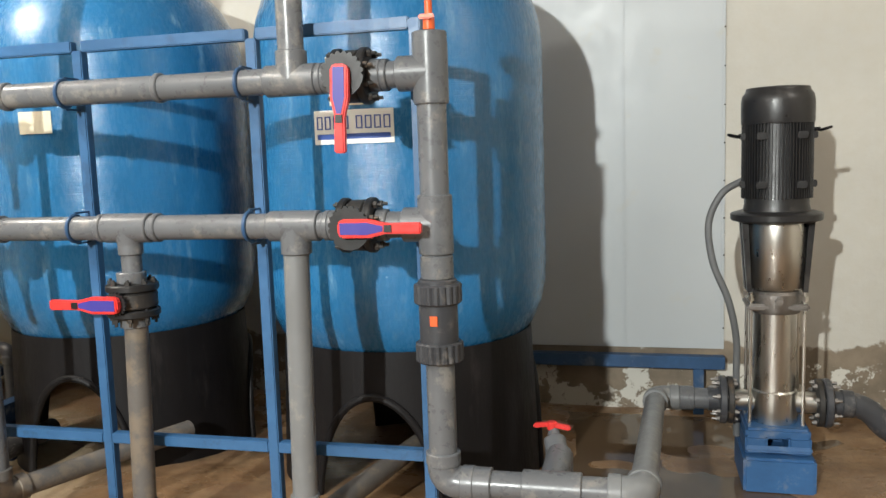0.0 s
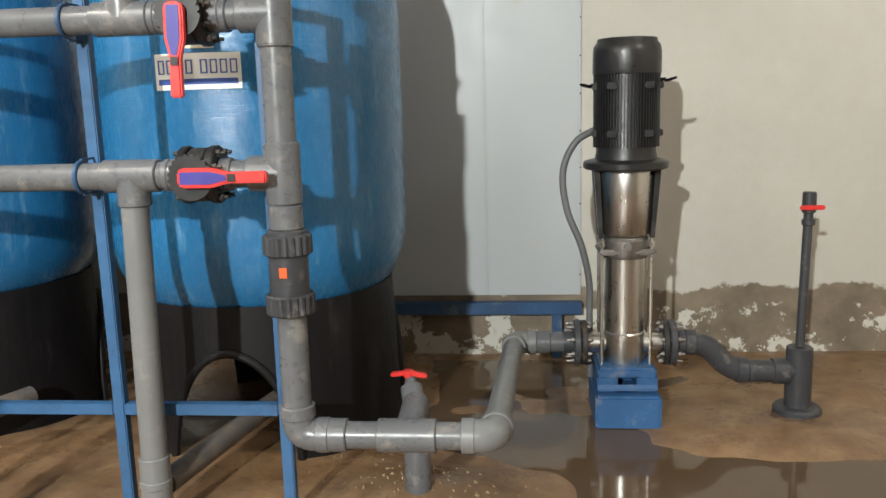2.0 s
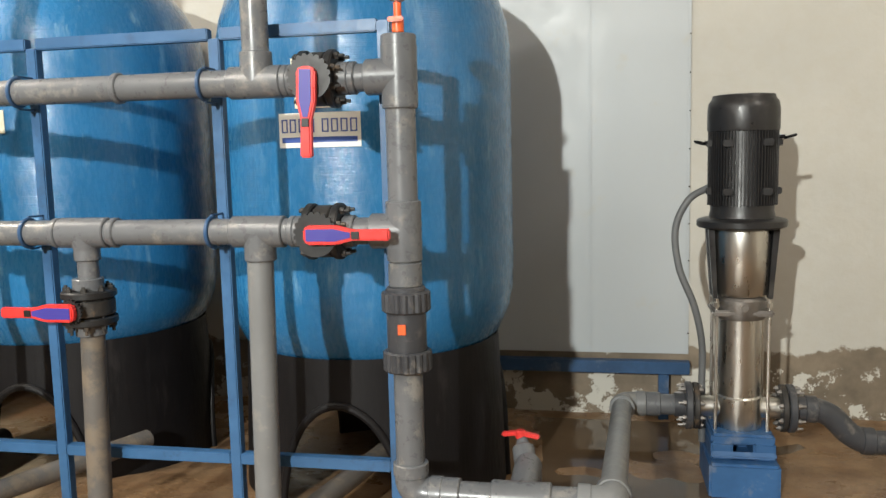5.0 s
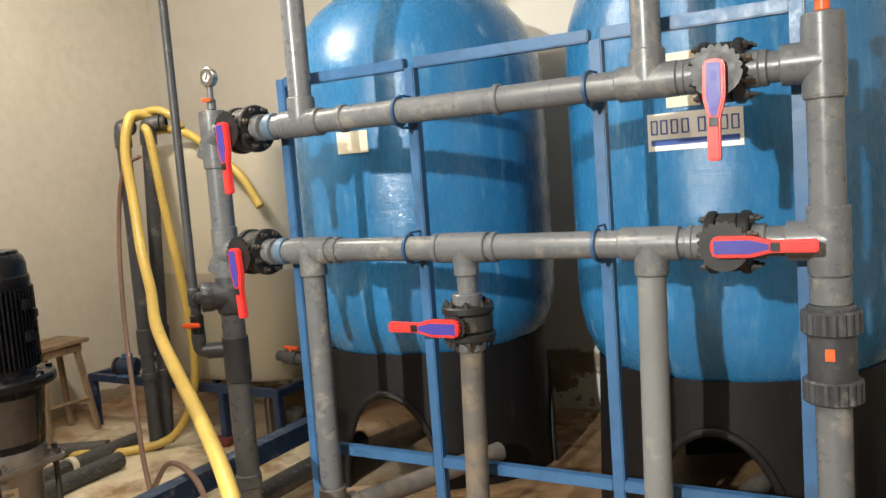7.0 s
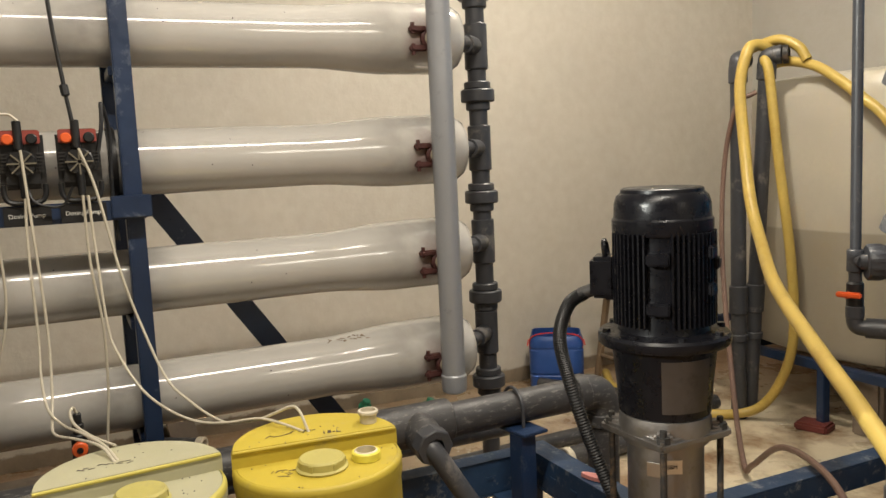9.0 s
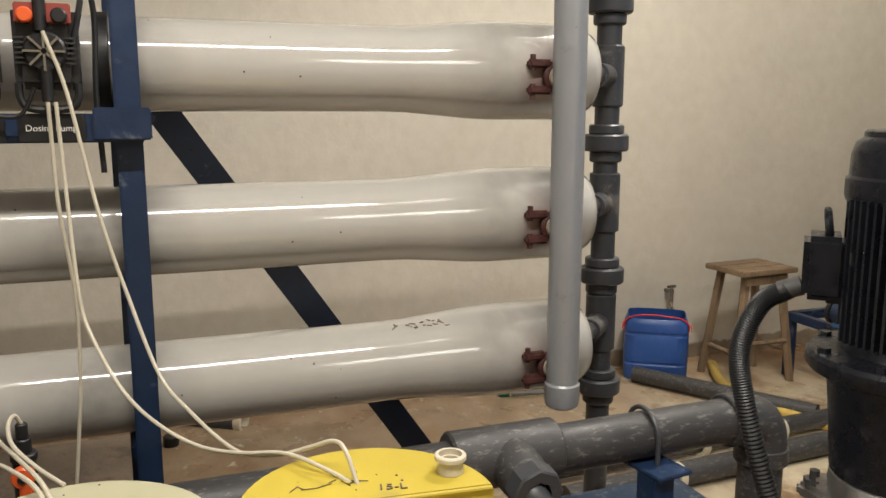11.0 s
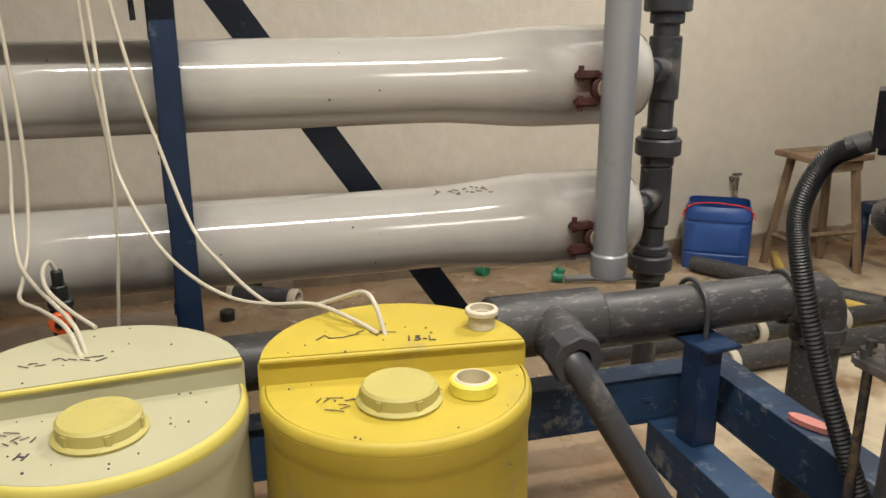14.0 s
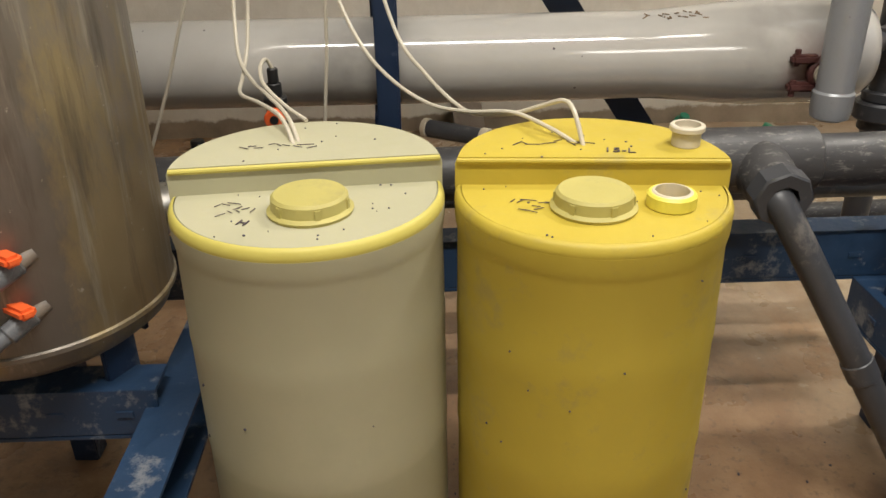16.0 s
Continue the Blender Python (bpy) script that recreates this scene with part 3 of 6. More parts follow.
# sheet panels screwed onto the back wall between the tanks and the pump
north = bpy.data.objects["wall_north"]
for x0, x1 in ((-1.6, -0.72), (-0.712, 0.118), (0.126, 0.69)):
    bm = B()
    box(bm, ((x0 + x1) / 2, Y1 - 0.007, 2.02), (x1 - x0, 0.012, 3.3), bevel=0.002)
    panel = new("panel", finish(bm, "panel", WALL_PANEL, False))
    panel.parent = north
bm = B()
for x, w in ((0.122, 0.010), (0.69, 0.016)):
    box(bm, (x, Y1 - 0.016, 2.02), (w, 0.006, 3.3), bevel=0.002)
strip = new("joint_strip", finish(bm, "joint_strip", WALL_PANEL, False))
strip.parent = north
bm = B()
for i in range(14):
    for x in (0.69,):
        rod(bm, (x + 0.004, Y1 - 0.024, 0.5 + 0.22 * i), (x + 0.004, Y1 - 0.018, 0.5 + 0.22 * i), 0.005, seg=8)
screws = new("screw_heads", finish(bm, "screw_heads", IRON, False))
screws.parent = north

bm = B()
box(bm, (-0.35, Y1 - 0.06, 0.30), (2.1, 0.07, 0.075), bevel=0.004)
wall_rail = single("steel_rail", bm, BLUE_MID, "blue painted steel rail along the foot of the wall panels", "rail")
for x in (-1.3, 0.55):
    part("leg", box(B(), (x, Y1 - 0.06, 0.115), (0.06, 0.06, 0.29), bevel=0.003), BLUE_MID, wall_rail)

# ---- filter tanks ----


def filter_tank(x, y, r, arch_turn, arch_top=0.54, arch_half=0.295):
    t = thing("filter_tank", (x, y, 0), "large blue wound fibreglass filter tank standing on a black skirt", "tank", "filter tanks")
    prof = [(r * 0.70, 0.66), (r * 0.80, 0.69), (r * 0.90, 0.76), (r * 0.965, 0.86), (r * 0.992, 0.96), (r, 1.06), (r, 2.06),
            (r * 0.993, 2.14), (r * 0.97, 2.23), (r * 0.925, 2.32), (r * 0.85, 2.41), (r * 0.74, 2.50), (r * 0.6, 2.575), (r * 0.42, 2.635), (r * 0.2, 2.67), (0.06, 2.68)]
    part("shell", lathe(B(), (x, y, 0), prof, 72), TANK_BLUE, t, "blue wound fibreglass shell")
    bm = B()
    rod(bm, (x, y, 2.66), (x, y, 2.77), 0.09, seg=24, bevel=0.01)
    part("neck", bm, BLACK_MATT, t)
    # skirt with arched openings
    bm = B()
    seg, rows = 160, 12
    rs, rt = r * 0.93, r * 0.87

    def foot(k):
        best = 0.0
        for a in (arch_turn, arch_turn + 120, arch_turn + 240):
            d = abs((math.degrees(k) - a + 180) % 360 - 180) * math.pi / 180 * rs
            if d < arch_half:
                best = max(best, arch_top * math.sqrt(max(0, 1 - (d / arch_half) ** 2)))
        return best
    for rad_off in (0.0, -0.02):
        cols = []
        for i in range(seg):
            k = 2 * math.pi * i / seg
            z0 = foot(k)
            cols.append([bm.verts.new((x + (rs + rad_off + (rt - rs) * (z0 + (0.74 - z0) * j / rows)) * math.cos(k),
                                       y + (rs + rad_off + (rt - rs) * (z0 + (0.74 - z0) * j / rows)) * math.sin(k),
                                       z0 + (0.74 - z0) * j / rows)) for j in range(rows + 1)])
        for i in range(seg):
            for j in range(rows):
                bm.faces.new((cols[i][j], cols[(i + 1) % seg][j], cols[(i + 1) % seg][j + 1], cols[i][j + 1]))
    part("skirt", bm, SKIRT, t, "black moulded skirt with arched openings")
    for a in (arch_turn, arch_turn + 120, arch_turn + 240):
        pts = []
        for i in range(25):
            s = -math.cos(math.pi * i / 24)
            k = math.radians(a) + s * arch_half / rs
            z = arch_top * math.sqrt(max(0, 1 - s * s))
            rr = rs + (rt - rs) * z + 0.004
            pts.append((x + rr * math.cos(k), y + rr * math.sin(k), z))
        part("arch_rim", sweep(B(), pts, 0.018, 10, curve=False), SKIRT, t)
    return t


tank_a = filter_tank(-0.93, 4.11, 0.70, -89.3)
tank_b = filter_tank(-2.60, 4.22, 0.70, -84.7)


def curved_sheet(axis, r, a0, a1, z0, z1, thick=0.003, n=10):
    """A thin sheet that follows a tank's round side, from angle a0 to a1 (degrees)."""
    bm = B()
    cols = []
    for i in range(n + 1):
        k = math.radians(a0 + (a1 - a0) * i / n)
        cols.append([bm.verts.new((axis[0] + rr * math.cos(k), axis[1] + rr * math.sin(k), z))
                     for rr, z in ((r, z0), (r + thick, z0), (r + thick, z1), (r, z1))])
    for p, q in zip(cols, cols[1:]):
        for i in range(4):
            bm.faces.new((p[i], p[(i + 1) % 4], q[(i + 1) % 4], q[i]))
    bm.faces.new(cols[0])
    bm.faces.new(cols[-1][::-1])
    return bm


AX_A, AX_B = (-0.93, 4.11), (-2.60, 4.22)
sign = thing("maker_sign", (-0.94, 3.41, 1.64), "white and blue maker's sign stuck on the blue tank", "sign")
S0, S1 = -104.5, -75.8
part("sheet", curved_sheet(AX_A, 0.701, S0, S1, 1.642, 1.782, 0.003), SIGN_WHITE, sign)


def sign_bar(name, f0, f1, z0, z1, material=INK):
    part(name, curved_sheet(AX_A, 0.7045, S0 + (S1 - S0) * f0, S0 + (S1 - S0) * f1, z0, z1, 0.0012, 4), material, sign)


sign_bar("stripe", 0.04, 0.96, 1.662, 1.684)
for f0 in (0.04, 0.15, 0.265, 0.38, 0.55, 0.66, 0.77, 0.88):
    sign_bar("mark", f0, f0 + 0.016, 1.703, 1.757)
    sign_bar("mark", f0 + 0.064, f0 + 0.08, 1.703, 1.757)
    sign_bar("mark", f0, f0 + 0.08, 1.703, 1.708)
    sign_bar("mark", f0, f0 + 0.08, 1.752, 1.757)
for nm, ax, a0, a1, z0, z1, lab in (
        ("paper_label", AX_A, -98, -84, 1.80, 1.865, "yellowed paper label stuck on the blue tank"),
        ("paper_label", AX_A, -99, -86, 1.93, 2.00, "yellowed paper label stuck on the blue tank"),
        ("paper_label", AX_B, -93.5, -79.5, 1.745, 1.85, "torn pale paper label stuck on the blue tank"),
        ("paper_label", AX_B, -92, -83, 1.94, 1.97, "torn pale paper strip stuck on the blue tank")):
    single(nm, curved_sheet(ax, 0.701, a0, a1, z0, z1), PAPER, lab, "label")

# ---- steel frame in front of the tanks ----
FY = 2.95
rack = thing("pipe_rack", (-1.5, FY, 0), "blue painted square steel rack that carries the pipe manifold", "rack")
for x, top in ((-2.47, 2.05), (-1.85, 2.02), (-1.13, 2.02), (-0.52, 2.05)):
    g = heap(x, FY) - 0.02
    part("post", box(B(), (x, FY, (g + top) / 2), (0.042, 0.042, top - g), bevel=0.004), BLUE_PAINT, rack)
    part("foot_plate", box(B(), (x, FY, g + 0.02), (0.09, 0.09, 0.012), bevel=0.003), BLUE_DARK, rack)
for z in (2.035, 0.505):
    for x0, x1 in ((-2.449, -1.871), (-1.829, -1.151), (-1.109, -0.541)):
        part("rail", box(B(), ((x0 + x1) / 2, FY - 0.002, z), (x1 - x0, 0.04, 0.042), bevel=0.004), BLUE_PAINT, rack)

# ---- manifold ----
PY, Z1, Z2, PR = 2.845, 1.855, 1.353, 0.0455
mani = thing("pipe_manifold", (-1.5, PY, 0.2), "grey plastic pipe manifold with tees, bolted to a blue rack", "pipework")


def pipe(name, a, b, r, material=PVC, owner=None, label=""):
    return part(name, rod(B(), a, b, r, seg=24), material, owner or mani, label)


def socket(a, b, r, material=PVC, owner=None, name="coupling"):
    return part(name, rod(B(), a, b, r, seg=24, bevel=0.004), material, owner or mani)


def tee(c, along, branch, r, material=PVC, owner=None, half=0.095, out=0.10, rb=None):
    c, along, branch = Vector(c), Vector(along).normalized(), Vector(branch).normalized()
    rb = rb or r
    bm = B()
    rod(bm, c - along * half, c + along * half, r * 1.2, seg=24, bevel=0.004)
    rod(bm, c, c + branch * out, rb * 1.2, seg=24, bevel=0.004)
    rod(bm, c, c + branch * (out * 0.62), r * 1.22, rb * 1.2, seg=24)
    return part("tee", bm, material, owner or mani)


pipe("header_pipe", (-2.75, PY, Z1), (-0.47, PY, Z1), PR)
pipe("header_pipe", (-2.75, PY, Z2), (-0.47, PY, Z2), PR)
pipe("riser_pipe", (-0.445, 2.84, 0.49), (-0.445, 2.84, 1.96), 0.049)
socket((-0.445, 2.84, 1.75), (-0.445, 2.84, 1.985), 0.0575)
tee((-0.445, 2.84, Z1), (0, 0, 1), (-1, 0, 0), 0.049, half=0.10, out=0.11)
tee((-0.445, 2.84, Z2), (0, 0, 1), (-1, 0, 0), 0.049, half=0.10, out=0.11)
socket((-0.445, 2.84, 1.17), (-0.445, 2.84, 1.25), 0.056)
union = part("union", rod(B(), (-0.445, 2.84, 0.90), (-0.445, 2.84, 1.17), 0.066, seg=28, bevel=0.006), PVC_DARK, mani, "dark grey union")
for z0, z1 in ((0.885, 0.955), (1.085, 1.155)):
    bm = ribbed(B(), (-0.445, 2.84, z0), (-0.445, 2.84, z1), 0.082, 0.05)
    part("union_nut", bm, PVC_DARK, union)
part("sticker", box(B(), (-0.445, 2.772, 1.035), (0.026, 0.006, 0.034), bevel=0.001), ORANGE, union, "orange sticker")
# upward risers
for x in (-0.937, -2.30):
    pipe("riser_pipe", (x, PY, Z1), (x, PY, 3.72), PR)
    tee((x, PY, Z1), (1, 0, 0), (0, 0, 1), PR)
# drops
tee((-0.955, PY, Z2), (1, 0, 0), (0, 0, -1), PR)
pipe("drop_pipe", (-0.955, PY, Z2), (-0.979, PY, -0.02), PR, PVC_PALE)
socket((-0.9765, PY, 0.12), (-0.9735, PY, 0.37), 0.053, PVC_PALE)
socket((-0.975, PY, 0.255), (-0.9745, PY, 0.285), 0.056, PVC_PALE)
pipe("branch_pipe", (-0.965, PY + 0.05, 0.24), (-0.80, 3.75, 0.24), 0.045, PVC_MUD)
tee((-2.31, PY, Z2), (1, 0, 0), (0, 0, -1), PR)
pipe("drop_pipe", (-2.31, PY, Z2), (-2.315, PY, 0.32), PR)
part("elbow", bend(B(), (-2.315, PY, 0.27), (0, 0, 1), (0.3, 1, 0), 0.052, 0.06), PVC_MUD, mani)
pipe("branch_pipe", (-2.30, PY + 0.05, 0.27), (-2.0, 3.75, 0.25), 0.045, PVC_MUD)
tee((-1.62, PY, Z2), (1, 0, 0), (0, 0, -1), PR, rb=0.038)
pipe("drop_pipe", (-1.62, PY, Z2), (-1.62, PY, 1.12), 0.037)
socket((-1.62, PY, 1.13), (-1.62, PY, 1.155), 0.05)
pipe("drop_pipe", (-1.62, PY, 1.05), (-1.645, PY, 0.22), 0.043, PVC_MUD)
part("elbow", bend(B(), (-1.65, PY, 0.16), (0, 0, 1), (-0.6, -1, 0), 0.05, 0.06), PVC_MUD, mani)
pipe("drain_pipe", (-1.68, PY - 0.05, 0.155), (-2.3, 1.95, 0.10), 0.043, PVC_MUD)
socket((-1.645, PY, 0.24), (-1.645, PY, 0.30), 0.05, PVC_MUD)
# collars on the headers
for z, xs in ((Z1, (-0.83, -0.60, -1.45, -2.10)), (Z2, (-0.83, -1.50, -1.73, -2.18))):
    for x in xs:
        socket((x - 0.012, PY, z), (x + 0.012, PY, z), 0.0535)

# low feed line to the pump
part("elbow", bend(B(), (-0.445, 2.84, 0.455), (0, 0, 1), (1, 0, 0), 0.056, 0.06), PVC, mani)
pipe("feed_pipe", (-0.39, 2.84, 0.455), (0.19, 2.84, 0.455), 0.047)
socket((-0.345, 2.84, 0.455), (-0.275, 2.84, 0.455), 0.057)
bm = B()
rod(bm, (-0.17, 2.84, 0.455), (0.03, 2.84, 0.455), 0.058, seg=24, bevel=0.004)
rod(bm, (-0.07, 2.84, 0.455), (-0.07, 3.10, 0.47), 0.05, seg=20, bevel=0.004)
rod(bm, (-0.07, 3.08, 0.10), (-0.07, 3.08, 0.46), 0.05, seg=20, bevel=0.004)
part("tee", bm, PVC, mani)
part("elbow", bend(B(), (0.225, 2.84, 0.455), (-1, 0, 0), (0.05, 1, -0.06), 0.056, 0.06), PVC_PALE, mani)
pipe("feed_pipe", (0.228, 2.9, 0.452), (0.285, 4.18, 0.365), 0.047, PVC_PALE)
part("elbow", bend(B(), (0.29, 4.25, 0.36), (-0.05, -1, 0.06), (1, 0, 0), 0.056, 0.06), PVC_PALE, mani)
pipe("feed_pipe", (0.33, 4.25, 0.36), (0.60, 4.25, 0.36), 0.05)
socket((0.40, 4.25, 0.36), (0.47, 4.25, 0.36), 0.058)
# clamps
for x in (-1.85, -1.13):
    for z in (Z1, Z2):
        bm = B()
        ring(bm, (x - 0.007, PY, z), (x + 0.007, PY, z), 0.056, 0.045, 28, 0.003)
        for dz in (-0.058, 0.058):
            rod(bm, (x, PY, z + dz), (x, FY + 0.03, z + dz), 0.004, seg=8)
            rod(bm, (x, FY + 0.022, z + dz), (x, FY + 0.03, z + dz), 0.009, seg=6)
        part("pipe_clamp", bm, BLUE_MID, rack, "blue U-bolt clamp")

# small ball valve with a red butterfly knob on the low line
kv = thing("drain_valve", (-0.10, 3.12, 0.45), "small grey drain valve with a red butterfly handle", "valve")
bm = B()
rod(bm, (-0.075, 3.09, 0.45), (-0.095, 3.16, 0.515), 0.042, seg=18, bevel=0.006)
rod(bm, (-0.095, 3.16, 0.51), (-0.10, 3.18, 0.545), 0.03, 0.018, seg=14)
part("body", bm, PVC, kv)
bm = B()
for s in (-1, 1):
    box(bm, (-0.105 + 0.04 * s, 3.18 - 0.006 * s, 0.556), (0.062, 0.028, 0.016), -6, 0.006, tilt=(0, 8 * s, -6))
rod(bm, (-0.105, 3.18, 0.54), (-0.105, 3.18, 0.572), 0.02, seg=14, bevel=0.004)
part("handle", bm, RED, kv, "red plastic butterfly handle")


def butterfly_valve(place, pipe_axis, handle_turn, plate=0.074):
    """A flanged butterfly valve. In its own space the pipe runs along x and the handle plate faces -y."""
    v = thing("butterfly_valve", (0, 0, 0), "flanged butterfly valve with a red and violet lever handle", "valve", "butterfly valves")
    bm = B()
    rod(bm, (-0.03, 0, 0), (0.03, 0, 0), 0.088, seg=32, bevel=0.006)
    rod(bm, (0, 0, 0), (0, -0.105, 0), 0.03, seg=16)
    part("body", bm, IRON, v)
    for x0, x1 in ((-0.062, -0.034), (0.034, 0.062)):
        part("flange", rod(B(), (x0, 0, 0), (x1, 0, 0), 0.095, seg=32, bevel=0.005), BLACK_MATT, v)
    for x0, x1 in ((-0.105, -0.062), (0.062, 0.105)):
        part("stub", rod(B(), (x0, 0, 0), (x1, 0, 0), 0.054, seg=24, bevel=0.004), PVC, v)
    for i in range(8):
        k = math.pi / 8 + i * math.pi / 4
        y, z = 0.077 * math.cos(k), 0.077 * math.sin(k)
        bm = B()
        rod(bm, (-0.082, y, z), (0.092, y, z), 0.006, seg=8)
        rod(bm, (-0.074, y, z), (-0.062, y, z), 0.012, seg=6)
        rod(bm, (0.062, y, z), (0.076, y, z), 0.012, seg=6)
        part("bolt", bm, IRON, v)
    # notched quadrant
    bm = B()
    n = 60
    rim = []
    for i in range(n):
        k = 2 * math.pi * i / n
        rr = plate - 0.008 if (i % 3 == 0 and i < n * 0.62) else plate
        rim.append((rr * math.cos(k), rr * math.sin(k)))
    fa = [bm.verts.new((a, -0.104, b)) for a, b in rim]
    fb = [bm.verts.new((a, -0.112, b)) for a, b in rim]
    bm.faces.new(fa)
    bm.faces.new(fb[::-1])
    for i in range(n):
        bm.faces.new((fa[i], fb[i], fb[(i + 1) % n], fa[(i + 1) % n]))
    part("notch_plate", bm, BLACK_MATT, v, smooth=False)

    def lever(pts, y0, y1, bev):
        b2 = B()
        p = [b2.verts.new((a, y0, z)) for a, z in pts]
        q = [b2.verts.new((a, y1, z)) for a, z in pts]
        b2.faces.new(p)
        b2.faces.new(q[::-1])
        for i in range(len(p)):
            b2.faces.new((p[i], q[i], q[(i + 1) % len(p)], p[(i + 1) % len(p)]))
        bmesh.ops.recalc_face_normals(b2, faces=b2.faces)
        if bev:
            bmesh.ops.bevel(b2, geom=list(b2.edges), offset=bev, segments=2, affect="EDGES")
        c = math.cos(math.radians(handle_turn))
        s = math.sin(math.radians(handle_turn))
        for w in b2.verts:
            a, z = w.co.x, w.co.z
            w.co.x, w.co.z = a * c - z * s, a * s + z * c
        return b2
    out = [(-0.030, -0.018), (-0.030, 0.018), (-0.018, 0.031), (0.08, 0.031), (0.135, 0.017), (0.255, 0.0185), (0.255, -0.0185), (0.135, -0.017), (0.08, -0.031), (-0.018, -0.031)]
    h = part("handle", lever(out, -0.114, -0.142, 0.005), RED, v, "red plastic lever handle")
    inl = [(-0.020, -0.019), (-0.020, 0.019), (0.075, 0.020), (0.128, 0.008), (0.128, -0.008), (0.075, -0.020)]
    part("inlay", lever(inl, -0.141, -0.1445, 0), PURPLE, h, "violet inlay", False)
    part("catch", lever([(0.132, -0.012), (0.132, 0.012), (0.158, 0.012), (0.158, -0.012)], -0.141, -0.146, 0.001), BLACK_MATT, h, "black catch", False)
    v.matrix_basis = place @ pipe_axis
    return v


FLAT = Matrix.Identity(4)
butterfly_valve(pose(-0.715, PY, Z1), FLAT, -92)
butterfly_valve(pose(-0.715, PY, Z2), FLAT, 0)
butterfly_valve(pose(-2.585, PY, Z1), pose(0, 0, 0, 0, 0, -8), -88)
butterfly_valve(pose(-2.585, PY, Z2), pose(0, 0, 0, 0, 0, -8), -86)
butterfly_valve(pose(-1.625, PY, 1.085), pose(0, 0, 0, 0, 90, 0), -90, 0.045)

# ---- left-hand riser of the manifold ----
LX, LY = -2.815, 2.885
pipe("riser_pipe", (LX, LY, 0.05), (LX, LY, 1.90), 0.05)
socket((LX, LY, 1.71), (LX, LY, 1.955), 0.058)
socket((LX, LY, 1.12), (LX, LY, 1.46), 0.056)
socket((LX, LY, 0.78), (LX, LY, 0.98), 0.057, PVC_DARK)
socket((LX, LY, 0.30), (LX, LY, 0.36), 0.056)
for z in (Z1 - 0.01, Z2):
    part("elbow", bend(B(), (LX, LY - 0.01, z), (1, -0.05, 0), (-0.4, 0, -1), 0.05, 0.045), PVC, mani)
for z in (Z1, Z2):
    part("blue_band", ring(B(), (-2.47, PY, z), (-2.435, PY, z), 0.054, 0.045, 24, 0.003), BLUE_TAPE, mani, "faded blue band")
tee((LX, LY, 1.165), (0, 0, 1), (-0.62, -0.78, 0), 0.05, PVC_DARK, half=0.08, out=0.085)
part("union_nut", ribbed(B(), (LX - 0.045, LY - 0.057, 1.165), (LX - 0.078, LY - 0.098, 1.165), 0.064, 0.03, 14, 0.005), PVC_DARK, mani)
TX, TY = -2.945, 2.80
bm = B()
rod(bm, (LX - 0.06, LY - 0.075, 1.165), (LX - 0.095, LY - 0.105, 1.165), 0.034, 0.026, seg=18, bevel=0.003)
rod(bm, (LX - 0.09, LY - 0.10, 1.165), (TX, TY, 1.165), 0.021, seg=14)
part("reducer", bm, PVC_DARK, mani)
pole = thing("thin_riser", (TX, TY, 0.90), "thin dark plastic riser pipe with an orange ball valve", "pipework")
pipe("pipe", (TX, TY, 0.98), (TX - 0.006, TY, 3.72), 0.0185, PVC_DARK, pole)
bm = B()
rod(bm, (TX, TY, 1.125), (TX, TY, 1.205), 0.029, seg=16, bevel=0.004)
rod(bm, (TX, TY, 1.09), (TX, TY, 1.125), 0.022, seg=16)
part("fitting", bm, PVC_DARK, pole)
part("valve_body", rod(B(), (TX, TY, 0.985), (TX, TY, 1.09), 0.029, seg=16, bevel=0.007), BLACK_MATT, pole, "black ball valve body")
bm = B()
bend(bm, (TX, TY, 0.925), (0, 0, 1), (0.84, 0.55, 0), 0.029, 0.03, 14)
rod(bm, (TX + 0.03, TY + 0.02, 0.925), (LX, LY, 0.925), 0.036, seg=18)
part("elbow", bm, PVC_DARK, pole)
bm = B()
box(bm, (TX + 0.01, TY - 0.045, 1.048), (0.085, 0.016, 0.02), 20, 0.006)
rod(bm, (TX, TY, 1.045), (TX, TY - 0.045, 1.045), 0.012, seg=10)
part("handle", bm, ORANGE, pole, "orange valve handle")


def pressure_gauge(x, y, z, dark):
    g = thing("pressure_gauge", (x, y, z), "round dial pressure gauge on a small valve with an orange tap", "gauge", "pressure gauges")
    bm = B()
    rod(bm, (x, y, z - 0.03), (x, y, z + 0.10), 0.013, seg=12)
    rod(bm, (x, y, z + 0.005), (x, y, z + 0.05), 0.02, seg=12, bevel=0.003)
    part("stem", bm, dark, g)
    bm = B()
    box(bm, (x, y - 0.03, z + 0.045), (0.052, 0.012, 0.016), 0, 0.004)
    rod(bm, (x, y, z + 0.045), (x, y - 0.03, z + 0.045), 0.008, seg=8)
    part("tap", bm, ORANGE, g, "orange tap")
    part("case", ring(B(), (x, y - 0.016, z + 0.142), (x, y + 0.016, z + 0.142), 0.041, 0.02, 28, 0.004), STEEL, g, "steel case")
    part("dial", rod(B(), (x, y - 0.012, z + 0.142), (x, y + 0.012, z + 0.142), 0.035, seg=28), GLASS_FACE, g, "white dial")
    part("needle", box(B(), (x + 0.004, y - 0.0145, z + 0.150), (0.004, 0.003, 0.04), 0, 0, tilt=(0, 25, 0)), BLACK_MATT, g)
    return g


pressure_gauge(LX, LY, 1.955, PVC)
pressure_gauge(-0.445, 2.84, 1.985, ORANGE)

# ---- upright multistage pumps ----


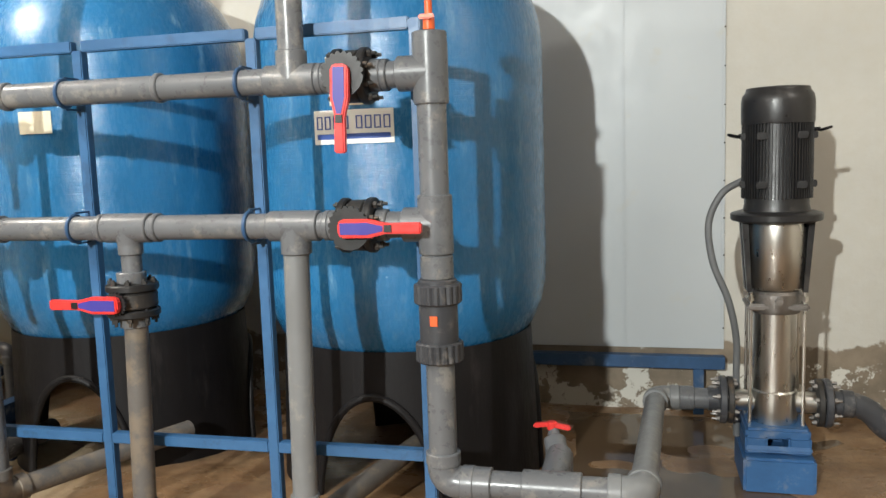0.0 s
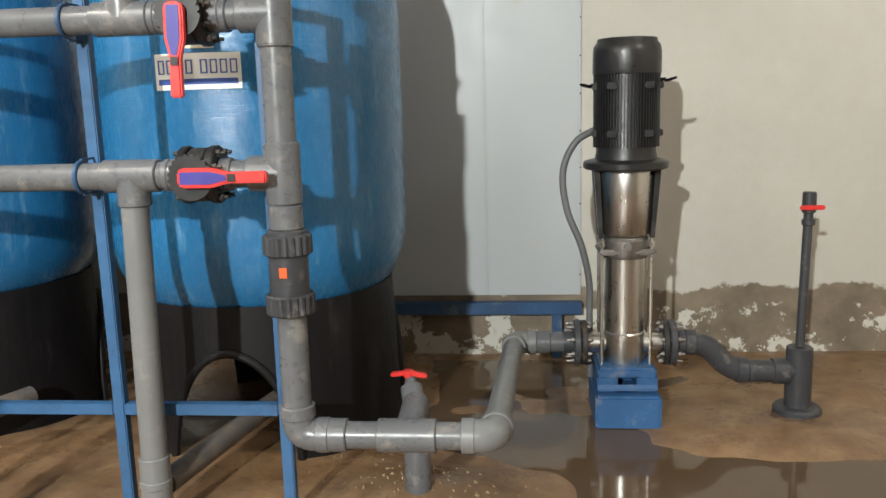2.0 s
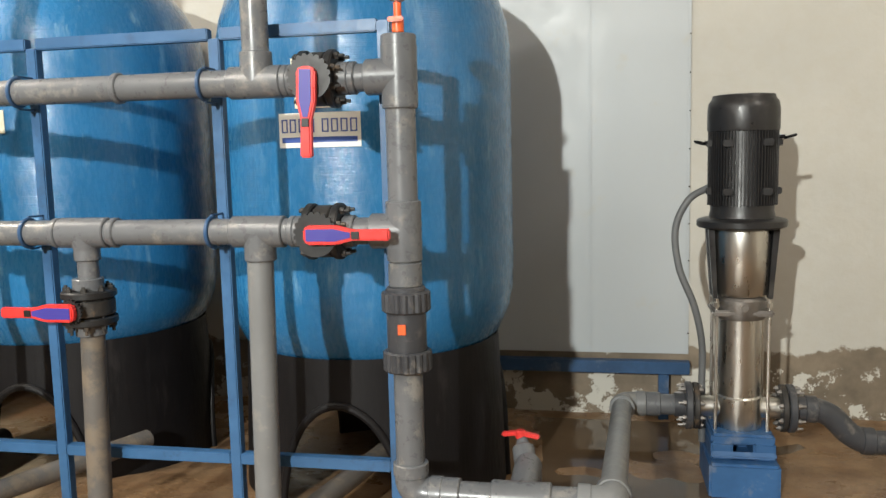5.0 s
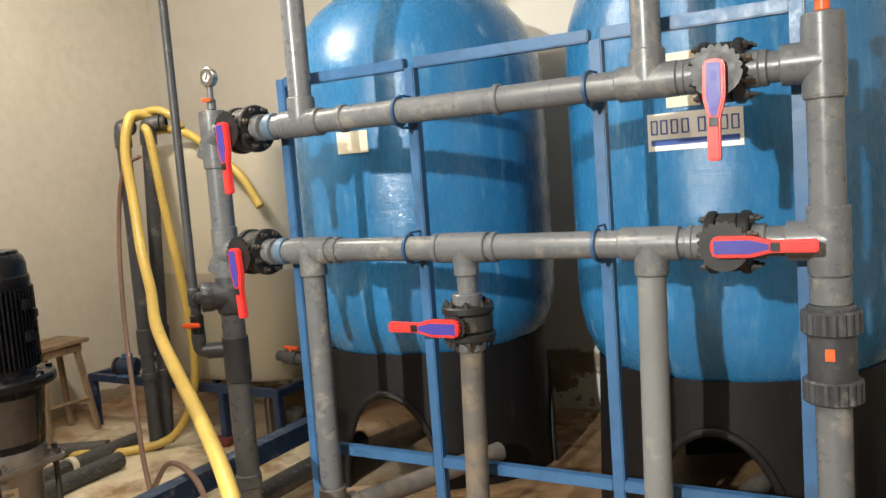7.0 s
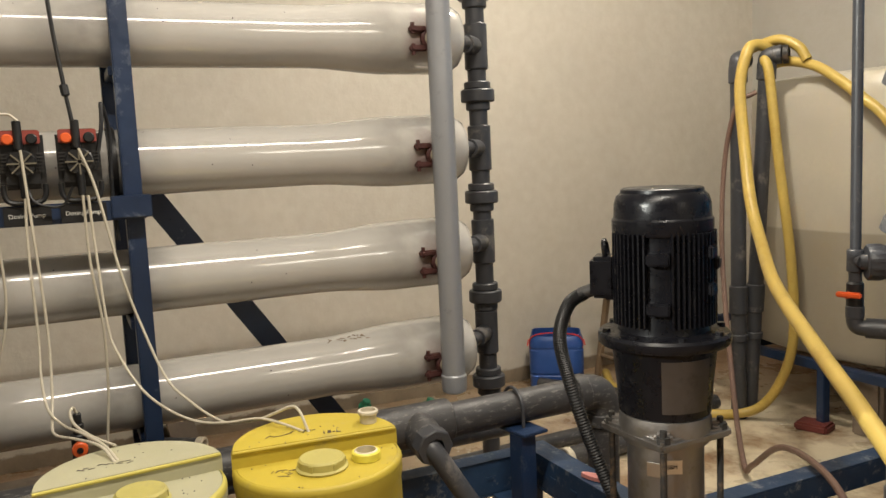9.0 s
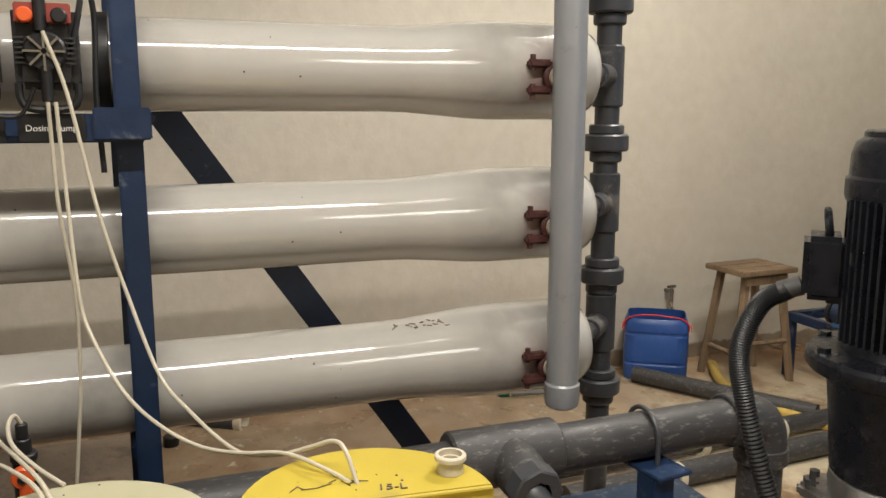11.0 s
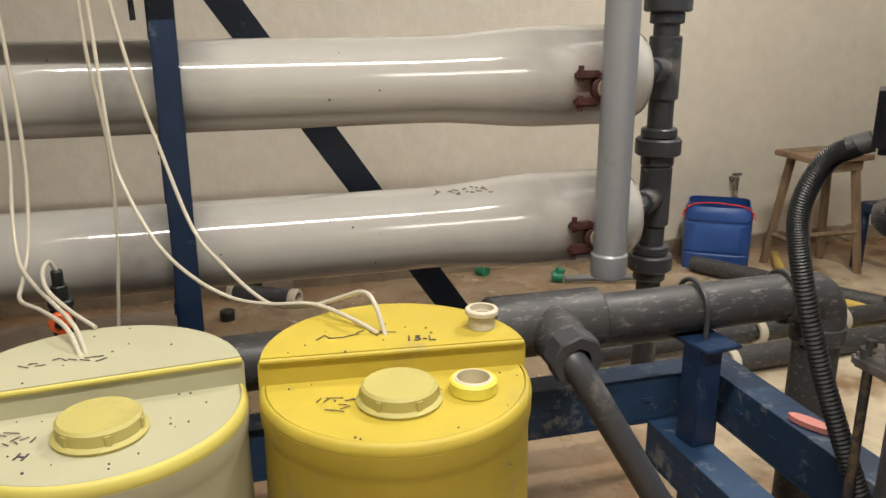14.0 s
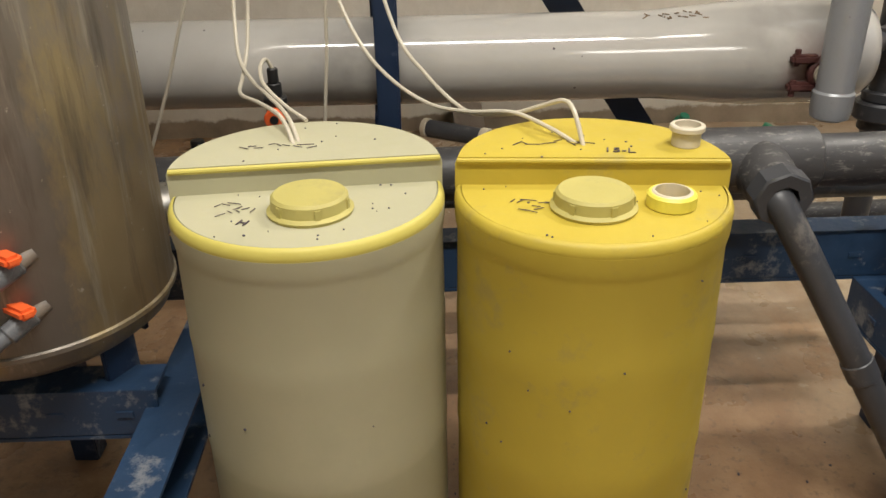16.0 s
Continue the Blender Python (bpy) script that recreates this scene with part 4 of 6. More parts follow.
def motor_fins(x, y, r, z0, z1, count, depth, material, owner, skip=()):
    bm = B()
    for i in range(count):
        a = 360 * i / count
        if any(abs((a - s + 180) % 360 - 180) < w for s, w in skip):
            continue
        k = math.radians(a)
        box(bm, (x + (r + depth / 2) * math.cos(k), y + (r + depth / 2) * math.sin(k), (z0 + z1) / 2), (depth, 0.0045, z1 - z0), a, 0.0)
    tagged(part("finning", bm, material, owner, "black cooling fins", False), kind="stuff")


def eyebolt(p, d, owner):
    p, d = Vector(p), Vector(d).normalized()
    bm = B()
    rod(bm, p, p + d * 0.025, 0.009, seg=10)
    c = p + d * 0.047
    up = abs(d.z) > 0.6
    u = Vector((-0.7, 0.7, 0)) if up else Vector((0, 0, 1)).cross(d).normalized()
    w = d if up else (d * 0.9 + Vector((0, 0, 0.25))).normalized()
    pts = [c + (u * math.cos(k) + w * math.sin(k)) * 0.024 for k in (2 * math.pi * i / 16 for i in range(17))]
    sweep(bm, pts, 0.0065, 8, curve=False)
    part("eyebolt", bm, BLACK, owner)


PX, PYY = 0.835, 4.25
pump = thing("booster_pump", (PX, PYY, 0), "upright multistage pump with black motor, stainless body and blue base", "pump")
bm = B()
box(bm, (PX, PYY - 0.02, 0.065), (0.315, 0.40, 0.17), 0, 0.012)
part("base", bm, BLUE_BASE, pump, "blue cast base")
bm = B()
for s in (-1, 1):
    box(bm, (PX + 0.095 * s, PYY, 0.19), (0.10, 0.32, 0.09), 0, 0.01)
box(bm, (PX, PYY, 0.245), (0.285, 0.30, 0.05), 0, 0.012)
box(bm, (PX, PYY - 0.155, 0.172), (0.29, 0.05, 0.03), 0, 0.008, tilt=(-28, 0, 0))
box(bm, (PX, PYY + 0.08, 0.19), (0.15, 0.10, 0.09), 0, 0.004)
part("pedestal", bm, BLUE_BASE, pump, "blue cast pedestal with an opening")
bm = B()
lathe(bm, (PX, PYY, 0), [(0.10, 0.265), (0.104, 0.28), (0.104, 0.42), (0.098, 0.428)], 48)
rod(bm, (PX - 0.19, PYY, 0.36), (PX + 0.19, PYY, 0.36), 0.05, seg=24)
part("lower_casing", bm, STEEL, pump)
part("sleeve", lathe(B(), (PX, PYY, 0), [(0.097, 0.425), (0.097, 0.80)], 48), STEEL, pump, "polished stainless sleeve")
for sx in (-1, 1):
    for sy in (-1, 1):
        bm = B()
        rod(bm, (PX + 0.117 * sx, PYY + 0.08 * sy, 0.27), (PX + 0.117 * sx, PYY + 0.08 * sy, 0.90), 0.008, seg=10)
        rod(bm, (PX + 0.117 * sx, PYY + 0.08 * sy, 0.862), (PX + 0.117 * sx, PYY + 0.08 * sy, 0.885), 0.016, seg=6)
        part("tie_rod", bm, STEEL, pump)
bm = B()
box(bm, (PX, PYY, 0.835), (0.27, 0.22, 0.028), 0, 0.012)
lathe(bm, (PX, PYY, 0), [(0.112, 0.80), (0.118, 0.82), (0.118, 0.89), (0.105, 0.905)], 40)
rod(bm, (PX, PYY - 0.11, 0.865), (PX, PYY - 0.135, 0.865), 0.018, seg=6)
part("head", bm, STEEL_CAST, pump)
for s in (-1, 1):
    for dy in (-0.05, 0.05):
        bm = B()
        vsq = [(0.112, 0.90), (0.132, 0.90), (0.158, 1.235), (0.130, 1.235)]
        a = [bm.verts.new((PX + s * q, PYY + dy - 0.022, z)) for q, z in vsq]
        b = [bm.verts.new((PX + s * q, PYY + dy + 0.022, z)) for q, z in vsq]
        bm.faces.new(a)
        bm.faces.new(b[::-1])
        for i in range(4):
            bm.faces.new((a[i], b[i], b[(i + 1) % 4], a[(i + 1) % 4]))
        part("lantern_leg", bm, BLACK_DUSTY, pump, "black lantern bracket")
part("coupling_guard", lathe(B(), (PX, PYY, 0), [(0.112, 0.91), (0.122, 0.925), (0.134, 1.20), (0.130, 1.225)], 40), STEEL, pump, "dented stainless coupling guard")
part("motor_flange", lathe(B(), (PX, PYY, 0), [(0.16, 1.222), (0.198, 1.232), (0.203, 1.238), (0.203, 1.262), (0.197, 1.268), (0.16, 1.278)], 56), BLACK_DUSTY, pump)
part("motor_body", lathe(B(), (PX, PYY, 0), [(0.15, 1.275), (0.142, 1.31), (0.142, 1.69), (0.15, 1.70)], 48), BLACK_DUSTY, pump, "black motor housing")
motor_fins(PX, PYY, 0.140, 1.335, 1.675, 64, 0.016, BLACK_DUSTY, pump)
part("fan_cover", lathe(B(), (PX, PYY, 0), [(0.158, 1.675), (0.160, 1.685), (0.160, 1.775), (0.155, 1.805), (0.142, 1.822), (0.138, 1.838), (0.11, 1.842), (0.0, 1.842)], 48), BLACK_DUSTY, pump, "smooth black fan cover")
for sx in (-1, 1):
    for z in (1.40, 1.62):
        part("boss", box(B(), (PX + 0.085 * sx, PYY - 0.138, z), (0.045, 0.03, 0.032), 0, 0.004), BLACK_DUSTY, pump)
        part("boss", box(B(), (PX + 0.150 * sx, PYY - 0.03, z), (0.03, 0.05, 0.032), 0, 0.004), BLACK_DUSTY, pump)
eyebolt((PX - 0.15, PYY - 0.04, 1.625), (-1, -0.15, 0), pump)
eyebolt((PX + 0.15, PYY - 0.04, 1.645), (1, -0.15, 0), pump)
for s in (-1, 1):
    bm = B()
    rod(bm, (PX + 0.185 * s, PYY, 0.36), (PX + 0.212 * s, PYY, 0.36), 0.112, seg=36, bevel=0.004)
    part("port_flange", bm, IRON, pump)
    bm = B()
    rod(bm, (PX + 0.216 * s, PYY, 0.36), (PX + 0.25 * s, PYY, 0.36), 0.115, seg=36, bevel=0.006)
    rod(bm, (PX + 0.25 * s, PYY, 0.36), (PX + 0.30 * s, PYY, 0.36), 0.058, seg=24)
    part("pipe_flange", bm, PVC_DARK, pump, "dark grey bolted pipe flange")
    for i in range(8):
        k = math.pi / 8 + i * math.pi / 4
        y, z = PYY + 0.094 * math.cos(k), 0.36 + 0.094 * math.sin(k)
        bm = B()
        rod(bm, (PX + 0.165 * s, y, z), (PX + 0.285 * s, y, z), 0.007, seg=8)
        rod(bm, (PX + 0.172 * s, y, z), (PX + 0.185 * s, y, z), 0.013, seg=6)
        rod(bm, (PX + 0.25 * s, y, z), (PX + 0.264 * s, y, z), 0.013, seg=6)
        part("bolt", bm, STEEL_CAST, pump)
bm = B()
sweep(bm, [(PX - 0.14, PYY + 0.02, 1.42), (PX - 0.24, PYY, 1.36), (PX - 0.30, PYY, 1.22), (PX - 0.28, PYY, 1.03), (PX - 0.21, PYY, 0.85),
           (PX - 0.17, PYY + 0.02, 0.66), (PX - 0.165, PYY + 0.05, 0.45), (PX - 0.16, PYY + 0.06, 0.16)], 0.017, 12)
part("power_cable", bm, GREY_CABLE, pump, "grey armoured power cable")

# outlet pipe and standpipe
outl = thing("outlet_pipe", (1.69, PYY, 0), "dark grey outlet pipe bending down to a buried standpipe", "pipework")
part("bent_pipe", sweep(B(), [(1.10, PYY, 0.36), (1.17, PYY, 0.36), (1.25, PYY, 0.33), (1.33, PYY, 0.25), (1.40, PYY, 0.215), (1.50, PYY, 0.21), (1.66, PYY, 0.21)], 0.056, 20), PVC_DARK, outl)
for a, b in (((1.13, PYY, 0.36), (1.185, PYY, 0.358)), ((1.385, PYY, 0.217), (1.44, PYY, 0.213)), ((1.56, PYY, 0.21), (1.64, PYY, 0.21))):
    socket(a, b, 0.064, PVC_DARK, outl)
bm = B()
rod(bm, (1.69, PYY, -0.06), (1.69, PYY, 0.335), 0.063, seg=28, bevel=0.005)
part("standpipe", bm, PVC_DARK, outl)
part("base_collar", lathe(B(), (1.69, PYY, 0), [(0.115, -0.03), (0.115, 0.022), (0.105, 0.032), (0.062, 0.036)], 32), PVC_DARK, outl)
stub = thing("sampling_riser", (1.70, PYY, 0.345), "thin dark grey riser with a small red tap on top", "pipework")
pipe("pipe", (1.69, PYY, 0.34), (1.70, PYY, 1.09), 0.022, PVC_DARK, stub)
socket((1.699, PYY, 1.0), (1.70, PYY, 1.10), 0.032, PVC_DARK, stub)
socket((1.70, PYY, 0.94), (1.70, PYY, 0.97), 0.031, PVC_DARK, stub)
bm = B()
box(bm, (1.70, PYY - 0.045, 1.03), (0.115, 0.016, 0.022), 0, 0.006)
rod(bm, (1.70, PYY, 1.03), (1.70, PYY - 0.05, 1.03), 0.012, seg=10)
part("tap", bm, RED, stub, "red tap handle")

# ---- membrane skid ----
VX = -3.6
VZ = (1.995, 1.617, 1.260, 0.905)


def vessel(z):
    v = thing("membrane_vessel", (VX, 0.4, z - 0.1), "long white glossy membrane pressure vessel with a flared end", "pressure vessel", "membrane vessels")
    bm = B()
    prof = [(-2.3, 0.099), (1.04, 0.099), (1.10, 0.101), (1.17, 0.107), (1.25, 0.115), (1.31, 0.119), (1.52, 0.120), (1.555, 0.115), (1.58, 0.101), (1.592, 0.078), (1.595, 0.0)]
    seg = 48
    rings = []
    for y, r in prof:
        rings.append([bm.verts.new((VX + r * math.cos(k), y, z + r * math.sin(k))) for k in (2 * math.pi * i / seg for i in range(seg))]
                     if r else [bm.verts.new((VX, y, z))])
    for p, q in zip(rings, rings[1:]):
        for i in range(seg):
            j = (i + 1) % seg
            bm.faces.new((p[i], p[j], q[j], q[i]) if len(q) > 1 else (p[i], p[j], q[0]))
    bm.faces.new(rings[0])
    part("shell", bm, VESSEL, v)
    bm = B()
    rod(bm, (VX + 0.10, 1.443, z - 0.018), (-3.45, 1.443, z - 0.018), 0.028, seg=18)
    part("side_port", bm, IVORY, v)
    bm = B()
    z -= 0.018
    ring(bm, (-3.482, 1.443, z), (-3.458, 1.443, z), 0.038, 0.02, 18, 0.006)
    for dz in (-0.034, 0.034):
        box(bm, (-3.47, 1.395, z + dz * 0.9), (0.024, 0.06, 0.02), 0, 0.005)
        rod(bm, (-3.47, 1.378, z + dz - 0.018), (-3.47, 1.378, z + dz + 0.018), 0.007, seg=8)
    part("coupling", bm, RUST, v, "rusty grooved coupling")
    z += 0.018
    rnd = random.Random(int(z * 1000))
    bm = B()
    for i in range(9):
        y, k = rnd.uniform(-0.4, 1.0), math.radians(rnd.uniform(-35, 70))
        rod(bm, (VX + 0.098 * math.cos(k), y, z + 0.098 * math.sin(k)), (VX + 0.0996 * math.cos(k), y, z + 0.0996 * math.sin(k)), rnd.uniform(0.0012, 0.003), seg=7)
    tagged(part("speck", bm, INK_DARK, v, "dark specks"), kind="stuff")
    if z < 1.0:
        bm = B()
        for i in range(26):
            y, k = rnd.uniform(1.05, 1.19), math.radians(rnd.uniform(58, 72))
            rv = 0.0995 + max(0.0, y - 1.05) * 0.072
            y2, k2 = y + rnd.uniform(-0.012, 0.012), k + math.radians(rnd.uniform(-4, 4))
            rod(bm, (VX + rv * math.cos(k), y, z + rv * math.sin(k)), (VX + rv * math.cos(k2), y2, z + rv * math.sin(k2)), 0.0013, seg=6)
        tagged(part("handwriting", bm, WOOD, v, "faded brown handwriting"), kind="stuff")
    return v


for z in VZ:
    vessel(z)
gp = thing("collector_pipe", (-3.415, 1.443, 0.80), "upright silver-grey collector pipe capped at its lower end", "pipework")
pipe("pipe", (-3.41, 1.443, 0.83), (-3.41, 1.443, 3.0), 0.039, SILVER_PIPE, gp)
bm = B()
lathe(bm, (-3.41, 1.443, 0), [(0.03, 0.80), (0.04, 0.806), (0.043, 0.82), (0.043, 0.86), (0.039, 0.865)], 28)
part("end_cap", bm, SILVER_PIPE, gp)

UX, UY = -3.76, 1.758
feed = thing("union_riser", (UX, UY, 0.3), "dark plastic riser with tees and union nuts feeding the vessels", "pipework")
pipe("pipe", (UX, UY, 0.25), (UX, UY, 3.0), 0.035, PVC_DARK, feed)
for z in VZ:
    bm = B()
    rod(bm, (UX, UY, z - 0.085), (UX, UY, z + 0.085), 0.044, seg=20, bevel=0.004)
    rod(bm, (UX, UY, z), (UX + 0.09, UY - 0.09, z), 0.033, seg=18)
    rod(bm, (UX + 0.075, UY - 0.075, z), (UX + 0.12, UY - 0.13, z), 0.026, seg=16)
    part("tee", bm, PVC_DARK, feed)
for z in (1.813, 1.431, 1.046, 0.709, 2.19):
    bm = B()
    ring(bm, (UX, UY, z - 0.024), (UX, UY, z + 0.024), 0.064, 0.03, 24, 0.005)
    ring(bm, (UX, UY, z + 0.024), (UX, UY, z + 0.052), 0.05, 0.03, 24, 0.004)
    ring(bm, (UX, UY, z - 0.055), (UX, UY, z - 0.024), 0.046, 0.03, 24, 0.004)
    part("union_nut", bm, PVC_DARK, feed)

skid = thing("vessel_stand", (-3.55, 0.4, 0), "dark blue painted steel stand that carries the vessels", "stand")
part("post", box(B(), (-3.475, 0.485, 1.3), (0.045, 0.05, 2.6), bevel=0.004), BLUE_DARK, skid)
part("post", box(B(), (-3.74, 0.47, 1.3), (0.055, 0.06, 2.6), bevel=0.004), BLUE_DARK, skid)
for z in VZ:
    part("cradle", box(B(), (-3.607, 0.475, z - 0.118), (0.20, 0.05, 0.03), bevel=0.003), BLUE_DARK, skid)
part("brace", box(B(), (-3.83, 0.885, 1.035), (0.012, 0.075, 1.27), tilt=(34.2, 0, 0), bevel=0.002), BLUE_DARK, skid, "dark diagonal brace")
part("cross_bar", box(B(), (-3.43, 0.0, 1.487), (0.035, 1.03, 0.055), bevel=0.003), BLUE_DARK, skid)
part("bracket", box(B(), (-3.425, 0.475, 1.495), (0.05, 0.105, 0.062), bevel=0.003), BLUE_DARK, skid)
part("strap", ring(B(), (VX, 0.43, VZ[1]), (VX, 0.455, VZ[1]), 0.106, 0.098, 40, 0.001), BLACK_MATT, skid, "black strap")


def dosing_pump(y):
    d = thing("dosing_pump", (-3.40, y, 1.52), "black and red chemical dosing pump clipped to a blue bar", "pump", "dosing pumps")
    part("housing", box(B(), (-3.425, y, 1.635), (0.085, 0.108, 0.155), bevel=0.014), BLACK_MATT, d)
    part("panel", box(B(), (-3.38, y, 1.693), (0.008, 0.094, 0.036), bevel=0.003), PANEL_RED, d, "dull red control panel")
    for dy in (-0.028, 0.028):
        part("knob", rod(B(), (-3.38, y + dy, 1.688), (-3.358, y + dy, 1.688), 0.014, seg=16, bevel=0.003), ORANGE if dy < 0 else BLACK_MATT, d, "orange tube nut" if dy < 0 else "black knob")
    bm = B()
    ribs_ = []
    rod(bm, (-3.39, y, 1.625), (-3.365, y, 1.625), 0.036, seg=28, bevel=0.004)
    for i in range(8):
        a = i * 45
        k = math.radians(a)
        ribs_.append(box(B(), (-3.362, y + 0.02 * math.cos(k), 1.625 + 0.02 * math.sin(k)), (0.008, 0.03, 0.004), tilt=(a, 0, 0), bevel=0))
    head_ = part("head", bm, BLACK_MATT, d, "black ribbed pump head")
    for rb in ribs_:
        part("rib", rb, IVORY_DARK, head_)
    for i in range(6):
        for s in (-1, 1):
            part("grille", box(B(), (-3.381, y + 0.042 * s, 1.605 + 0.009 * i), (0.006, 0.017, 0.0035), bevel=0), IRON, d)
    part("connector", rod(B(), (-3.37, y - 0.004, 1.66), (-3.37, y - 0.004, 1.735), 0.011, seg=12, bevel=0.002), BLACK_MATT, d)
    part("connector", rod(B(), (-3.37, y, 1.535), (-3.37, y, 1.60), 0.010, seg=12, bevel=0.002), BLACK_MATT, d)
    bm = B()
    sweep(bm, [(-3.40, y - 0.05, 1.57), (-3.40, y - 0.048, 1.54), (-3.40, y - 0.03, 1.523), (-3.40, y + 0.03, 1.523), (-3.40, y + 0.048, 1.54), (-3.40, y + 0.05, 1.57)], 0.007, 8)
    part("stirrup", bm, BLACK_MATT, d)
    part("name_plate", box(B(), (-3.406, y, 1.487), (0.004, 0.115, 0.05), bevel=0.001), BLACK_MATT, d)
    return d


dosers = [dosing_pump(0.215), dosing_pump(0.352)]

# big dusty header behind the dosing tanks
BX, BZ = -3.29, 0.755
big = thing("suction_header", (BX, 1.0, 0.3), "dusty dark grey suction header pipe on blue supports", "pipework")
pipe("pipe", (BX, -0.15, BZ - 0.02), (BX, 1.90, BZ), 0.056, PVC_DUSTY, big)
bm = B()
bend(bm, (BX, 1.96, BZ), (0, -1, 0), (0, 0, -1), 0.062, 0.075, 24)
rod(bm, (BX, 1.96, 0.0), (BX, 1.96, BZ - 0.1), 0.056, seg=24)
part("elbow", bm, PVC_DUSTY, big)
bm = B()
rod(bm, (BX, 1.10, BZ), (BX, 1.36, BZ), 0.069, seg=28, bevel=0.005)
rod(bm, (BX, 1.24, BZ), (BX + 0.145, 1.235, BZ - 0.015), 0.062, 0.052, seg=24)
part("tee", bm, PVC_DUSTY, big)
part("union_nut", ring(B(), (BX + 0.125, 1.235, BZ - 0.012), (BX + 0.175, 1.235, BZ - 0.018), 0.058, 0.03, 8, 0.004), PVC_DARK, big)
bm = B()
sweep(bm, [(BX + 0.14, 1.225, BZ - 0.01), (BX + 0.18, 1.25, BZ - 0.06), (BX + 0.24, 1.42, BZ - 0.36), (BX + 0.30, 1.63, 0.02)], 0.0295, 18)
part("down_pipe", bm, PVC_DARK, big)
part("collar", ring(B(), (BX + 0.236, 1.41, 0.413), (BX + 0.243, 1.432, 0.372), 0.033, 0.027, 18, 0.002), PVC_DARK, big)
bm = B()
pts = [(BX - 0.062, 1.60, 0.70), (BX - 0.062, 1.60, BZ)] + [(BX + 0.064 * math.cos(k), 1.60, BZ + 0.064 * math.sin(k)) for k in (math.pi - math.pi * i / 12 for i in range(13))] + [(BX + 0.064, 1.60, 0.70)]
sweep(bm, pts, 0.006, 8, curve=False)
part("u_bolt", bm, PVC_DARK, big)
low = thing("return_pipe", (-3.55, 1.2, 0.45), "grey return pipe lying along the wall side of the skid", "pipework")
pipe("pipe", (-3.55, 0.2, 0.60), (-3.55, 1.75, 0.60), 0.045, PVC_DARK, low)

skb = thing("base_skid", (-3.0, 0.8, 0), "worn blue steel channel skid under the pump and pipes", "skid")


def channel(a, b, w=0.075, h=0.12, material=BLUE_WORN):
    a, b = Vector(a), Vector(b)
    d = b - a
    turn = math.degrees(math.atan2(d.y, d.x))
    c = (a + b) / 2
    bm = B()
    n = Vector((-d.y, d.x, 0)).normalized()
    box(bm, (c.x, c.y, c.z - 0.004), (d.length, w, 0.008), turn, 0.001)
    box(bm, (c.x, c.y, c.z - h), (d.length, w, 0.008), turn, 0.001)
    o = c + n * (w / 2 - 0.004)
    box(bm, (o.x, o.y, c.z - h / 2), (d.length, 0.008, h - 0.012), turn, 0.001)
    for i in range(int(d.length / 0.12)):
        p = a + d.normalized() * (0.06 + i * 0.12) + n * (w / 2 + 0.0005) * 1
        box(bm, (p.x, p.y, c.z - h / 2), (0.03, 0.004, 0.012), turn, 0)
    part("channel", bm, material, skb)


channel((-3.36, 1.70, 0.57), (-3.36, -0.9, 0.57))
channel((-2.42, 1.735, 0.57), (-3.40, 1.735, 0.57), 0.085)
channel((-2.55, 1.57, 0.455), (-3.32, 1.57, 0.455), 0.09, 0.10)
channel((-2.93, 0.08, 0.515), (-2.93, -0.9, 0.515), 0.08, 0.10)
channel((-2.45, 0.10, 0.44), (-3.32, 0.10, 0.515), 0.085, 0.10)
for x, y, z in ((-3.36, 1.70, 0.45), (-3.36, -0.3, 0.45), (-2.93, -0.7, 0.41), (-2.46, 1.735, 0.45), (-2.62, 0.12, 0.39)):
    part("leg", box(B(), (x, y, z / 2 - 0.01), (0.06, 0.06, z + 0.02), bevel=0.003), BLUE_DARK, skb)
bm = B()
box(bm, (-3.21, 1.585, 0.573), (0.062, 0.062, 0.236), 8, 0.003)
box(bm, (-3.24, 1.60, 0.695), (0.15, 0.10, 0.010), 8, 0.002)
part("pipe_support", bm, BLUE_DARK, skb)

# second pump on the skid
QX, QY = -2.64, 1.675
p2 = thing("feed_pump", (QX, QY, 0), "upright pump with black finned motor over stained steel body", "pump")
part("base", box(B(), (QX, QY, 0.224), (0.26, 0.26, 0.256), bevel=0.012), BLUE_BASE, p2)
part("sleeve", lathe(B(), (QX, QY, 0), [(0.092, 0.34), (0.096, 0.36), (0.096, 0.855)], 48), STEEL_CAST, p2, "stained stainless sleeve")
bm = B()
box(bm, (QX, QY, 0.868), (0.235, 0.235, 0.026), 3, 0.014)
lathe(bm, (QX, QY, 0), [(0.11, 0.845), (0.118, 0.88), (0.113, 0.915), (0.10, 0.925)], 40)
part("head", bm, STEEL_CAST, p2)
for a in range(4):
    k = math.radians(48 + 90 * a)
    part("lug", box(B(), (QX + 0.11 * math.cos(k), QY + 0.11 * math.sin(k), 0.878), (0.06, 0.045, 0.035), 48 + 90 * a, 0.008), STEEL_CAST, p2)
for a in range(4):
    k = math.radians(48 + 90 * a)
    x, y = QX + 0.134 * math.cos(k), QY + 0.134 * math.sin(k)
    bm = B()
    rod(bm, (x, y, 0.34), (x, y, 0.905), 0.0085, seg=12)
    rod(bm, (x, y, 0.872), (x, y, 0.890), 0.018, seg=6)
    part("tie_rod", bm, IRON, p2)
part("lantern", lathe(B(), (QX, QY, 0), [(0.106, 0.912), (0.114, 0.920), (0.1205, 1.0), (0.129, 1.08), (0.131, 1.10)], 48), BLACK, p2, "black lantern bracket")
bm = B()
cols = []
